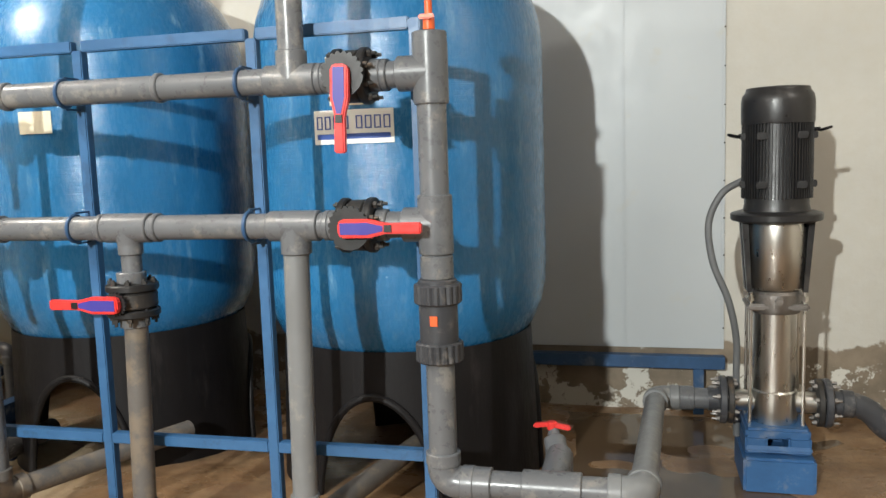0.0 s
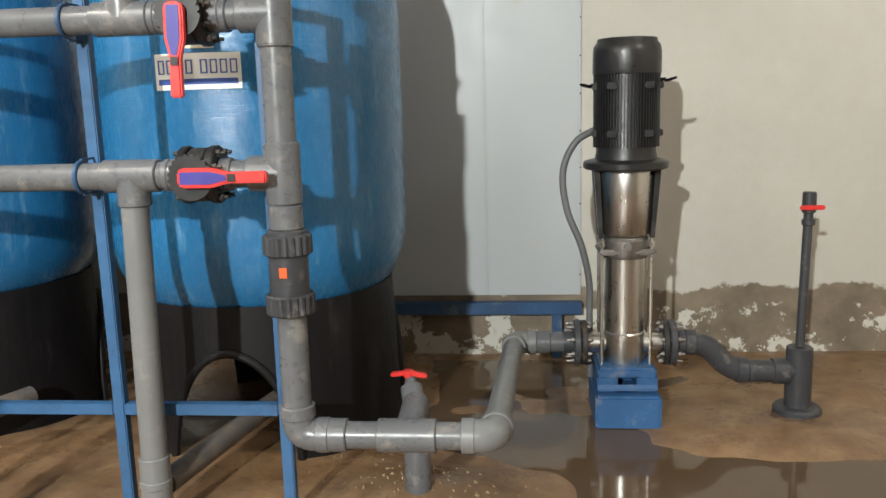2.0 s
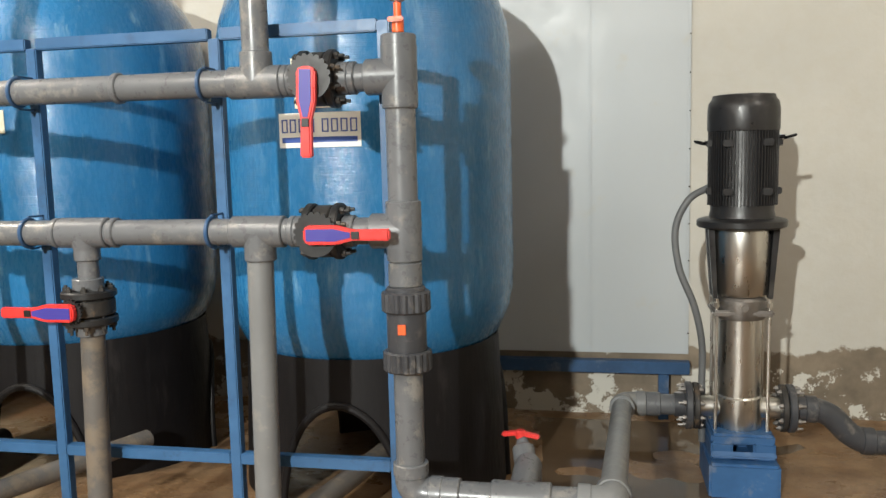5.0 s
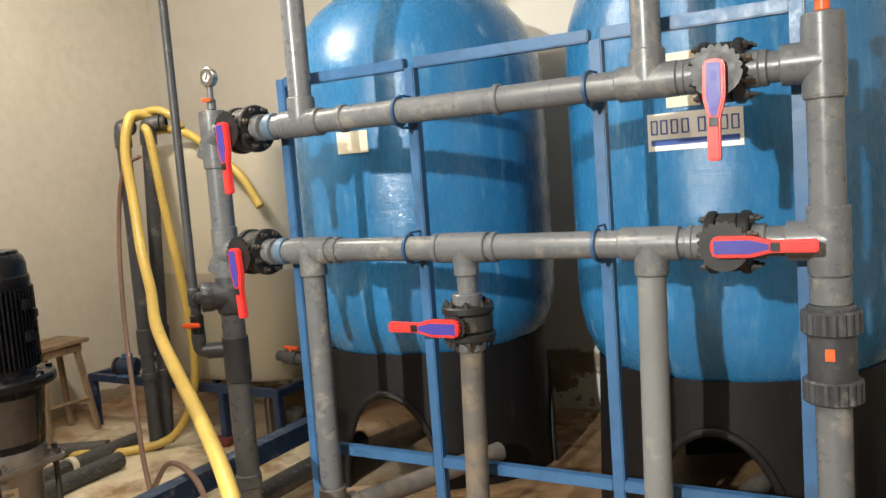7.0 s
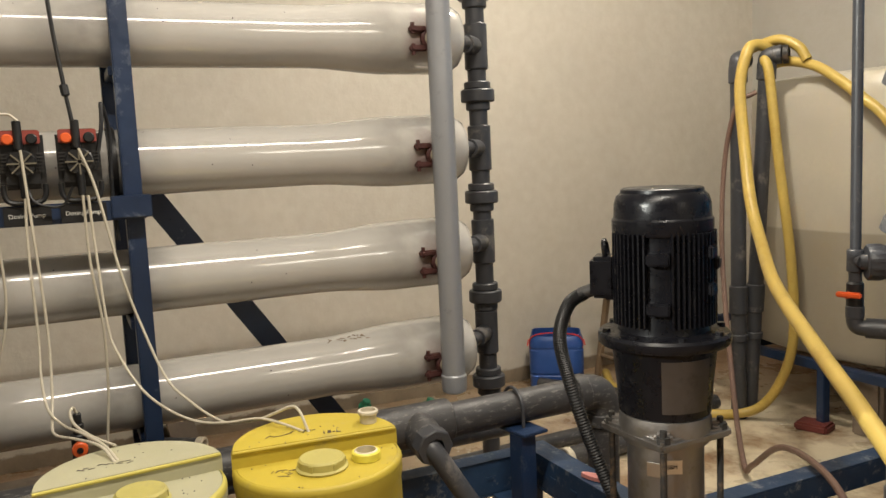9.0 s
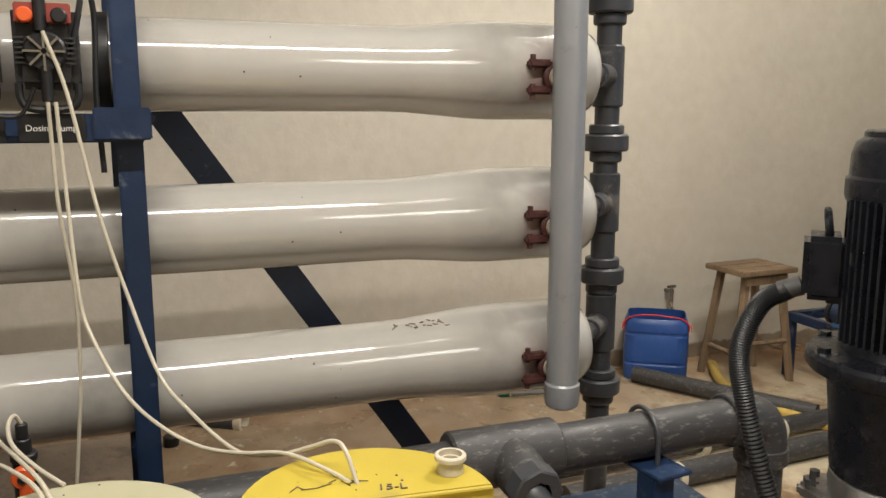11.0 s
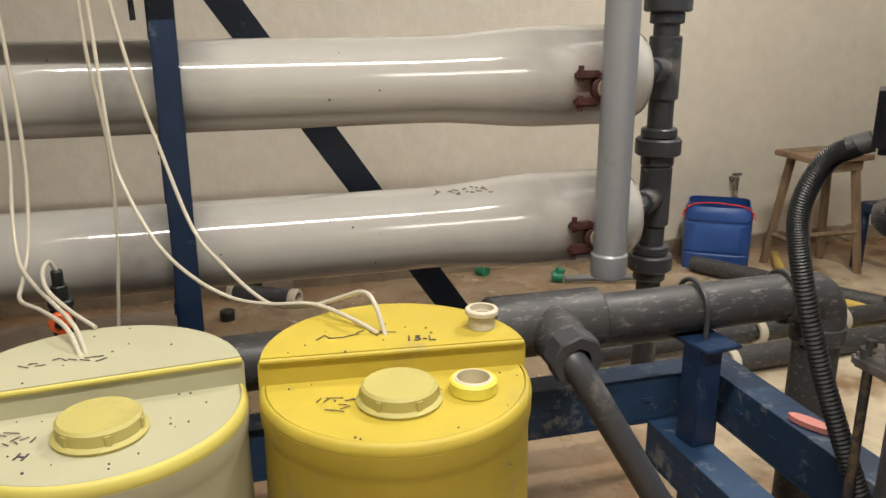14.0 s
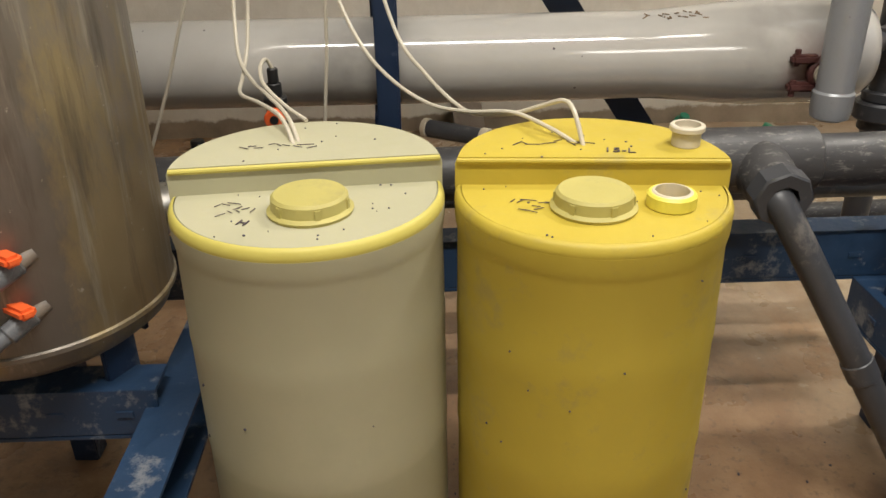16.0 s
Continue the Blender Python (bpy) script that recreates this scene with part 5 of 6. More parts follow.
for i in range(13):
    k = math.radians(-43 + 5.0 * i)
    cols.append([bm.verts.new((QX + r * math.cos(k), QY + r * math.sin(k), z)) for r, z in ((0.1185, 0.940), (0.1245, 1.02), (0.1295, 1.072), (0.124, 1.072), (0.110, 0.940))])
for p, q in zip(cols, cols[1:]):
    for i in range(5):
        bm.faces.new((p[i], p[(i + 1) % 5], q[(i + 1) % 5], q[i]))
part("coupling_guard", bm, GUARD, p2, "worn metal coupling guard")
part("motor_flange", lathe(B(), (QX, QY, 0), [(0.135, 1.091), (0.160, 1.096), (0.164, 1.102), (0.164, 1.119), (0.159, 1.126), (0.13, 1.130)], 56), BLACK, p2)
for i in range(8):
    k = math.radians(22 + 45 * i)
    part("bolt", rod(B(), (QX + 0.146 * math.cos(k), QY + 0.146 * math.sin(k), 1.124), (QX + 0.146 * math.cos(k), QY + 0.146 * math.sin(k), 1.136), 0.011, seg=6), BLACK, p2)
part("motor_body", lathe(B(), (QX, QY, 0), [(0.118, 1.118), (0.112, 1.14), (0.112, 1.385), (0.124, 1.39)], 48), BLACK, p2, "black motor housing")
motor_fins(QX, QY, 0.110, 1.150, 1.378, 60, 0.020, BLACK, p2, ((225, 22), (-45, 14)))
part("fan_cover", lathe(B(), (QX, QY, 0), [(0.121, 1.372), (0.124, 1.38), (0.124, 1.408), (0.1195, 1.413), (0.118, 1.448), (0.112, 1.466), (0.102, 1.474), (0.101, 1.482), (0.096, 1.485), (0.0, 1.481)], 56), BLACK, p2, "glossy black fan cover")
for a, z in ((-45, 1.32), (-45, 1.20), (20, 1.33), (20, 1.24), (35, 1.30)):
    bm = B()
    k = math.radians(a)
    box(bm, (QX + 0.125 * math.cos(k), QY + 0.125 * math.sin(k), z), (0.03, 0.055 if a < 0 else 0.03, 0.03), a, 0.004)
    part("boss", bm, BLACK, p2)
TB = math.radians(226)
bm = B()
box(bm, (QX + 0.145 * math.cos(TB), QY + 0.145 * math.sin(TB), 1.262), (0.065, 0.095, 0.105), 226, 0.01)
box(bm, (QX + 0.115 * math.cos(TB), QY + 0.115 * math.sin(TB), 1.255), (0.06, 0.08, 0.10), 226, 0.006)
part("terminal_box", bm, BLACK, p2)
eyebolt((QX + 0.135 * math.cos(TB), QY + 0.135 * math.sin(TB), 1.283), (-0.1, -0.1, 1), p2)
bm = B()
cx, cy = QX + 0.176 * math.cos(TB), QY + 0.176 * math.sin(TB)
rod(bm, (cx, cy, 1.225), (cx + 0.035 * math.cos(TB), cy + 0.035 * math.sin(TB), 1.212), 0.017, seg=12)
part("cable_gland", bm, IRON, p2)
bm = B()
sweep(bm, [(cx + 0.02 * math.cos(TB), cy + 0.02 * math.sin(TB), 1.217), (cx - 0.045, cy - 0.045, 1.185), (cx - 0.07, cy - 0.06, 1.10), (cx - 0.065, cy - 0.045, 1.0),
           (cx - 0.04, cy - 0.01, 0.85), (cx + 0.0, cy + 0.03, 0.70), (cx + 0.05, cy + 0.07, 0.55)], 0.0165, 12, 40, 0.0022)
part("cable_conduit", bm, BLACK_MATT, p2, "black corrugated cable conduit")
bm = B()
for a, z in ((-55, 0.79), (-28, 0.80)):
    k = math.radians(a)
    box(bm, (QX + 0.097 * math.cos(k), QY + 0.097 * math.sin(k), z), (0.003, 0.04, 0.035), a, 0)
part("plate", bm, STEEL, p2, "small steel plate")
bm = B()
pts = []
for i in range(12):
    k = 2 * math.pi * i / 12
    pts.append((0.048 * math.cos(k) * (1.0 if abs(math.cos(k)) > 0.3 else 0.9), 0.02 * math.sin(k)))
a = [bm.verts.new((-3.015 + x * 0.96 + y * 0.3, 1.728 - x * 0.3 * -1 + y, 0.572)) for x, y in pts]
b = [bm.verts.new((v.co.x, v.co.y, 0.584)) for v in a]
bm.faces.new(a)
bm.faces.new(b)
for i in range(12):
    bm.faces.new((a[i], a[(i + 1) % 12], b[(i + 1) % 12], b[i]))
single("soap_bar", bm, PINK, "thin pink piece of soap lying on the blue channel", "soap")

# ---- dosing tanks ----


def dosing_tank(x, y, body_mat, rim_mat, label, marks, extra, turned):
    t = thing("dosing_tank", (x, y, 0), label, "tank", "dosing tanks")
    r, zt = 0.200, 0.900
    prof = [(r * 0.93, 0.0), (r * 0.965, 0.012), (r * 0.975, 0.30), (r * 0.984, 0.315), (r * 0.982, 0.49), (r * 0.989, 0.505), (r * 0.985, 0.525), (r * 0.984, 0.68), (r * 0.989, 0.70), (r * 0.984, 0.72), (r * 0.976, 0.842), (r * 0.985, 0.852), (r * 0.994, 0.864), (r * 0.996, 0.884)]
    part("body", lathe(B(), (x, y, 0), prof, 56), body_mat, t)
    part("rim", lathe(B(), (x, y, 0), [(r * 0.992, 0.882), (r * 0.997, 0.886), (r * 0.993, 0.892), (r * 0.982, zt - 0.003), (r * 0.968, zt + 0.0005), (r * 0.952, zt + 0.0015)], 56, False), rim_mat, t, "rounded shoulder")
    # raised rear half of the lid
    bm = B()
    rings = []
    for rr, z in ((r * 0.992, zt - 0.012), (r * 0.992, 0.934), (r * 0.97, 0.944)):
        row = []
        for i in range(29):
            k = math.radians(turned + 95 + 176 * i / 28)
            row.append(bm.verts.new((x + rr * math.cos(k), y + rr * math.sin(k), z)))
        rings.append(row)
    for p, q in zip(rings, rings[1:]):
        for i in range(29):
            bm.faces.new((p[i], p[(i + 1) % 29], q[(i + 1) % 29], q[i]))
    bm.faces.new(rings[-1])
    part("raised_lid", bm, body_mat, t)
    bm = B()
    a, b = rings_end(x, y, r, turned)
    sweep(bm, [a, b], 0.0045, 10, curve=False)
    part("lid_edge", bm, rim_mat, t)
    part("lid", lathe(B(), (x, y, 0), [(r * 0.96, zt - 0.004), (r * 0.94, zt + 0.001), (0, zt + 0.002)], 56), body_mat, t)
    # screw cap
    cx, cy = x + 0.075, y + marks
    bm = B()
    lathe(bm, (cx, cy, 0), [(0.058, zt), (0.060, zt + 0.006), (0.056, zt + 0.009), (0.054, zt + 0.010), (0.053, zt + 0.025), (0.049, zt + 0.029), (0.046, zt + 0.0285), (0, zt + 0.030)], 40)
    for i in range(6):
        k = 2 * math.pi * i / 6 + 0.3
        box(bm, (cx + 0.052 * math.cos(k), cy + 0.052 * math.sin(k), zt + 0.016), (0.007, 0.012, 0.018), math.degrees(k), 0.003)
    part("screw_cap", bm, CAP, t, "dull yellow screw cap")
    if extra:
        bm = B()
        ring(bm, (x + 0.075, y + 0.095, zt), (x + 0.075, y + 0.095, zt + 0.022), 0.034, 0.026, 28, 0.003)
        part("neck", bm, NECK, t, "lemon yellow open neck")
        part("neck_liner", ring(B(), (x + 0.075, y + 0.095, zt), (x + 0.075, y + 0.095, zt + 0.024), 0.028, 0.0235, 28, 0.002), IVORY, t, "ivory neck liner")
        bm = B()
        ring(bm, (x - 0.05, y + 0.148, 0.943), (x - 0.05, y + 0.148, 0.966), 0.021, 0.015, 24, 0.002)
        ring(bm, (x - 0.05, y + 0.148, 0.966), (x - 0.05, y + 0.148, 0.976), 0.026, 0.019, 24, 0.002)
        part("filler_neck", bm, IVORY, t, "ivory filler neck")
    rnd = random.Random(int(y * 100))
    bm = B()
    for i in range(26):
        a, d = rnd.uniform(0, 6.283), r * 0.92 * math.sqrt(rnd.random())
        sx, sy = x + d * math.cos(a), y + d * math.sin(a)
        if math.hypot(sx - cx, sy - cy) < 0.065:
            continue
        sz = 0.9446 if sx < x - 0.012 else zt + 0.0022
        s = rnd.uniform(0.0007, 0.0021)
        rod(bm, (sx, sy, sz - 0.001), (sx, sy, sz + 0.0006), s, seg=7)
    for i in range(9):
        a, z = rnd.uniform(-1.2, 1.2), rnd.uniform(0.2, 0.83)
        c = Vector((math.cos(a), math.sin(a), 0))
        p = Vector((x, y, z)) + c * r * 0.972
        rod(bm, p, p + c * 0.004, rnd.uniform(0.001, 0.0025), seg=6)
    tagged(part("spatter", bm, SPOTS, t, "dark spatter"), kind="stuff")
    for (mx, my, mw, turn, z) in ((-0.07, -0.10, 0.035, 80, 0.9455), (-0.075, -0.06, 0.03, 100, 0.9455), (-0.07, -0.02, 0.04, 85, 0.9455),                                   (0.05, -0.12, 0.035, 80, 0.9035), (0.065, -0.09, 0.03, 110, 0.9035), (0.08, -0.11, 0.03, 60, 0.9035)):
        for j in range(3):
            part("pen_mark", box(B(), (x + mx + rnd.uniform(-0.008, 0.008), y + my + 0.011 * j, z), (mw * rnd.uniform(0.3, 0.7), 0.0011, 0.001), turn + rnd.uniform(-70, 70), 0), INK_DARK, t)
    return t


def written(text, place, size, turn, material, owner):
    """Flat lettering in the built-in font, made into a thin mesh."""
    cu = bpy.data.curves.new("lettering", "FONT")
    cu.body, cu.size, cu.extrude = text, size, 0.0006
    ob = new("lettering", cu)
    me = bpy.data.meshes.new_from_object(ob)
    bpy.data.objects.remove(ob)
    me.transform(place @ pose(0, 0, 0, 0, 0, turn))
    me.transform(Matrix.Translation(-root_of(owner).location))
    me.materials.append(material)
    o2 = new("lettering", me)
    o2.parent = owner
    return o2


def rings_end(x, y, r, turned):
    k0, k1 = math.radians(turned + 95), math.radians(turned + 271)
    return ((x + r * 0.975 * math.cos(k0), y + r * 0.975 * math.sin(k0), 0.938), (x + r * 0.975 * math.cos(k1), y + r * 0.975 * math.sin(k1), 0.938))


TWX, TWY, TYX, TYY = -2.832, 0.385, -2.815, 0.797
tank_w = dosing_tank(TWX, TWY, CREAM, CREAM_RIM, "cream translucent dosing tank with yellow edges and screw cap", 0.012, False, 2)
tank_y = dosing_tank(TYX, TYY, YELLOW, YELLOW, "bright yellow plastic dosing tank with screw cap", -0.012, True, -8)

for ob, y in zip(dosers, (0.215, 0.352)):
    written("Dosing Pump", pose(-3.4035, y - 0.046, 1.482, 90, 0, 90), 0.0165, 0, SIGN_WHITE, ob)
written("15-L", pose(TYX - 0.028, TYY + 0.02, 0.9452), 0.026, 78, INK_DARK, tank_y)
written("H", pose(TWX + 0.115, TWY - 0.085, 0.9025), 0.022, 68, INK_DARK, tank_w)
written("SBM", pose(QX + 0.0995 * math.cos(math.radians(-28)), QY + 0.0995 * math.sin(math.radians(-28)), 0.796, 90, 0, 62) @ pose(-0.017, 0, 0), 0.014, 0, BLACK_MATT, p2)

p2.location = (-2.703, 1.744, -0.101)
p2.scale = (1.07, 1.07, 1.07)

# thin dosing tubes
lines = thing("dosing_tubes", (-3.35, 0.3, 1.5), "milky plastic dosing tubes hanging from the pumps to the tanks", "tubing")
for pts in (
        [(-3.36, 0.352, 1.66), (-3.355, 0.385, 1.55), (-3.34, 0.425, 1.33), (-3.33, 0.464, 1.18), (-3.27, 0.514, 1.03), (-3.21, 0.563, 0.973), (-3.13, 0.61, 0.942), (-3.06, 0.645, 0.94), (-3.0, 0.70, 0.957), (-2.96, 0.74, 0.98), (-2.93, 0.77, 0.997), (-2.905, 0.783, 0.988), (-2.875, 0.795, 0.94)],
        [(-3.36, 0.365, 1.535), (-3.355, 0.37, 1.40), (-3.33, 0.382, 1.18), (-3.30, 0.403, 1.10), (-3.25, 0.449, 1.014), (-3.19, 0.505, 0.965), (-3.13, 0.57, 0.938), (-3.06, 0.632, 0.944), (-2.99, 0.70, 0.962), (-2.93, 0.75, 0.955), (-2.885, 0.79, 0.94)],
        [(-3.36, 0.215, 1.66), (-3.345, 0.225, 1.45), (-3.33, 0.236, 1.185), (-3.28, 0.233, 1.034), (-3.22, 0.228, 0.975), (-3.15, 0.235, 0.96), (-3.08, 0.28, 0.962), (-2.98, 0.332, 0.965), (-2.905, 0.362, 0.935)],
        [(-3.36, 0.215, 1.535), (-3.35, 0.21, 1.40), (-3.33, 0.213, 1.185), (-3.29, 0.211, 1.075), (-3.24, 0.221, 1.002), (-3.18, 0.254, 0.972), (-3.10, 0.291, 0.97), (-3.0, 0.339, 0.96), (-2.905, 0.37, 0.935)],
        [(-3.36, 0.352, 1.535), (-3.37, 0.355, 1.35), (-3.37, 0.372, 1.176), (-3.37, 0.37, 1.008), (-3.37, 0.359, 0.889), (-3.38, 0.345, 0.76)],
        [(-3.37, 0.12, 1.62), (-3.375, 0.145, 1.35), (-3.38, 0.132, 1.18), (-3.38, 0.077, 1.024), (-3.38, 0.035, 0.908), (-3.39, -0.02, 0.78)],
        [(-3.36, 0.215, 1.735), (-3.36, 0.19, 1.752), (-3.36, 0.15, 1.73), (-3.37, 0.13, 1.60), (-3.37, 0.12, 1.45)],
        [(-3.20, 0.286, 0.992), (-3.19, 0.278, 1.010), (-3.17, 0.271, 1.0), (-3.13, 0.282, 0.98), (-3.08, 0.321, 0.958), (-3.02, 0.365, 0.948)]):
    part("tube", sweep(B(), pts, 0.0037, 8), TUBE, lines)
lead = thing("power_lead", (-3.42, 0.3, 1.5), "black power leads of the dosing pumps looped behind the post", "cable")
part("lead", sweep(B(), [(-3.40, 0.345, 1.72), (-3.41, 0.33, 1.85), (-3.42, 0.31, 2.1), (-3.42, 0.30, 2.6)], 0.0055, 8), BLACK_MATT, lead)
part("lead_plug", rod(B(), (-3.405, 0.335, 1.80), (-3.408, 0.331, 1.83), 0.011, seg=10, bevel=0.002), BLACK_MATT, lead)
part("lead", sweep(B(), [(-3.39, 0.39, 1.60), (-3.40, 0.415, 1.72), (-3.42, 0.42, 1.78), (-3.44, 0.435, 1.70), (-3.44, 0.43, 1.55), (-3.44, 0.435, 1.4)], 0.0055, 8), BLACK_MATT, lead)
part("lead", sweep(B(), [(-3.40, 0.22, 1.56), (-3.38, 0.24, 1.52), (-3.38, 0.30, 1.51), (-3.38, 0.33, 1.56)], 0.004, 8), BLACK_MATT, lead)
IX, IY = -3.20, 0.286
inj = thing("injection_valve", (IX, IY, 0.77), "small black injection valve with an orange handle", "valve")
bm = B()
rod(bm, (IX, IY, 0.77), (IX, IY, 0.925), 0.019, seg=16, bevel=0.003)
rod(bm, (IX, IY, 0.925), (IX, IY, 0.94), 0.022, seg=16, bevel=0.003)
part("body", bm, BLACK_MATT, inj)
bm = B()
rod(bm, (IX, IY, 0.94), (IX, IY, 0.965), 0.014, seg=14, bevel=0.002)
rod(bm, (IX, IY, 0.965), (IX, IY, 0.992), 0.010, seg=12, bevel=0.002)
part("hose_nut", bm, BLACK_MATT, inj)
bm = B()
rod(bm, (IX + 0.015, IY, 0.905), (IX + 0.034, IY, 0.905), 0.019, seg=18, bevel=0.003)
box(bm, (IX + 0.027, IY + 0.004, 0.868), (0.012, 0.022, 0.05), bevel=0.004)
knob = part("handle", bm, ORANGE, inj, "orange handle")
part("hub", rod(B(), (IX + 0.033, IY, 0.905), (IX + 0.037, IY, 0.905), 0.008, seg=12), BLACK_MATT, knob, "black hub")

# ---- stained steel filter housing ----
SX, SY, SR = -3.05, -0.166, 0.25
hous = thing("filter_housing", (SX, SY, 0.45), "stained upright stainless filter housing on the blue skid", "filter housing")
part("shell", lathe(B(), (SX, SY, 0), [(0.02, 0.545), (SR * 0.5, 0.552), (SR * 0.8, 0.57), (SR * 0.95, 0.60), (SR, 0.64), (SR, 2.2), (SR * 0.9, 2.3), (0.02, 2.36)], 64), STEEL_OLD, hous)
part("weld_band", ring(B(), (SX, SY, 0.628), (SX, SY, 0.642), SR + 0.004, SR - 0.01, 64, 0.003), STEEL_OLD, hous)
part("side_nozzle", rod(B(), (SX - 0.1, SY + 0.2, 0.735), (SX - 0.22, SY + 0.34, 0.735), 0.05, seg=20), STEEL, hous)
for k0 in (-30, 60, 150):
    k = math.radians(k0)
    part("leg", box(B(), (SX + 0.2 * math.cos(k), SY + 0.2 * math.sin(k), 0.545), (0.012, 0.07, 0.20), k0, 0.002), BLUE_DARK, hous, "blue leg plate")
for z0, dz in ((0.808, 0.0), (0.719, 0.0)):
    v = thing("sample_tap", (-2.80, 0.0, z0), "grey sampling tap with an orange butterfly handle", "tap", "sampling taps")
    k = math.radians(31.7)
    p0 = Vector((SX + (SR - 0.01) * math.cos(k), SY + (SR - 0.01) * math.sin(k), z0))
    d = Vector((0.42, -0.42, -0.26)).normalized()
    part("nipple", rod(B(), p0, p0 + d * 0.03, 0.014, seg=12), PVC_MUD, v)
    bm = B()
    rod(bm, p0 + d * 0.025, p0 + d * 0.075, 0.017, seg=14, bevel=0.003)
    rod(bm, p0 + d * 0.075, p0 + d * 0.30, 0.013, seg=12)
    rod(bm, p0 + d * 0.10, p0 + d * 0.125, 0.018, seg=12, bevel=0.003)
    part("body", bm, PVC, v)
    c = p0 + d * 0.040
    bm = B()
    box(bm, (c.x, c.y - 0.012, c.z + 0.024), (0.028, 0.085, 0.018), -35, 0.006)
    rod(bm, c, c + Vector((0, 0, 0.024)), 0.010, seg=10)
    part("handle", bm, ORANGE, v, "orange handle")

# ---- corner: water tank on its stand, hoses, stool ----
stand = thing("tank_stand", (-4.6, 4.5, 0), "blue steel stand under the white water tank", "stand")
for a, b in (((-5.32, 3.98), (-3.6, 3.98)), ((-5.32, 5.14), (-3.6, 5.14)), ((-5.32, 4.0), (-5.32, 5.12)), ((-3.6, 4.0), (-3.6, 5.12)), ((-4.66, 4.0), (-4.66, 5.12))):
    cx, cy = (a[0] + b[0]) / 2, (a[1] + b[1]) / 2
    part("bar", box(B(), (cx, cy, 0.355), (abs(a[0] - b[0]) + 0.05, abs(a[1] - b[1]) + 0.05, 0.05), bevel=0.004), BLUE_DARK, stand)
for x in (-5.32, -4.06, -3.6):
    for y in (3.98, 5.14):
        part("leg", box(B(), (x, y, 0.165), (0.05, 0.05, 0.34), bevel=0.004), BLUE_DARK, stand)
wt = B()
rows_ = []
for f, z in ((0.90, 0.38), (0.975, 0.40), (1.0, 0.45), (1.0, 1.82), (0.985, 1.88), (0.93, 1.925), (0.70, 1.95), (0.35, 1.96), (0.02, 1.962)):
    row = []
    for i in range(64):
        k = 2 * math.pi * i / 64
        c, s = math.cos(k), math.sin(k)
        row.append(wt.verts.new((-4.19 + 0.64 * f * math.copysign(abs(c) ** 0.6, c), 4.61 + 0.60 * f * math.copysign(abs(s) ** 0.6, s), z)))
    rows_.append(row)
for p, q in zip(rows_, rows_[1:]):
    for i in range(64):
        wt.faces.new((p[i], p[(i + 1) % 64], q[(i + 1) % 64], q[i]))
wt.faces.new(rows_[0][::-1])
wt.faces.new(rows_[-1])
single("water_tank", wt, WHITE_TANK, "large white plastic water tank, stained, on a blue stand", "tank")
mot = thing("small_motor", (-4.93, 3.98, 0.38), "small blue electric motor on the tank stand", "motor")
part("body", rod(B(), (-5.00, 3.96, 0.455), (-4.86, 4.0, 0.455), 0.058, seg=28, bevel=0.012), BLUE_DARK, mot)
part("foot", box(B(), (-4.93, 3.98, 0.391), (0.11, 0.10, 0.02), 16, 0.004), BLUE_BASE, mot)
part("cap", rod(B(), (-5.02, 3.954, 0.455), (-4.998, 3.96, 0.455), 0.062, seg=28, bevel=0.006), BLACK_MATT, mot)
part("terminal_box", box(B(), (-4.93, 3.98, 0.525), (0.06, 0.05, 0.035), 16, 0.005), BLUE_BASE, mot)

for (bx, by), (x, y), zt, way in (((-4.435, 3.74), (-4.435, 3.74), 2.045, (-0.5, 0.9, 0)), ((-4.475, 3.86), (-4.345, 3.86), 2.055, (0.75, 0.5, 0))):
    hp = thing("hose_standpipe", (bx, by, 0), "dark plastic standpipe with an elbow on top", "pipework", "hose standpipes")
    foot_, head_ = Vector((bx, by, -0.05)), Vector((x, y, zt - 0.06))
    pipe("pipe", foot_, head_, 0.042, PVC_DARK, hp)
    part("elbow", bend(B(), (x, y, zt), (0, 0, -1), way, 0.047, 0.03), PVC_DARK, hp)
    for z0, z1 in ((0.62, 0.78), (0.46, 0.50), (zt - 0.13, zt - 0.055)):
        socket(foot_.lerp(head_, (z0 + 0.05) / (zt - 0.01)), foot_.lerp(head_, (z1 + 0.05) / (zt - 0.01)), 0.051, PVC_DARK, hp)
    tip = Vector((x, y, zt)) + Vector(way).normalized() * 0.085
    part("hose_clamp", ring(B(), tip, tip + Vector(way).normalized() * 0.03, 0.052, 0.03, 20, 0.003), IRON, hp, "dark hose clamp")

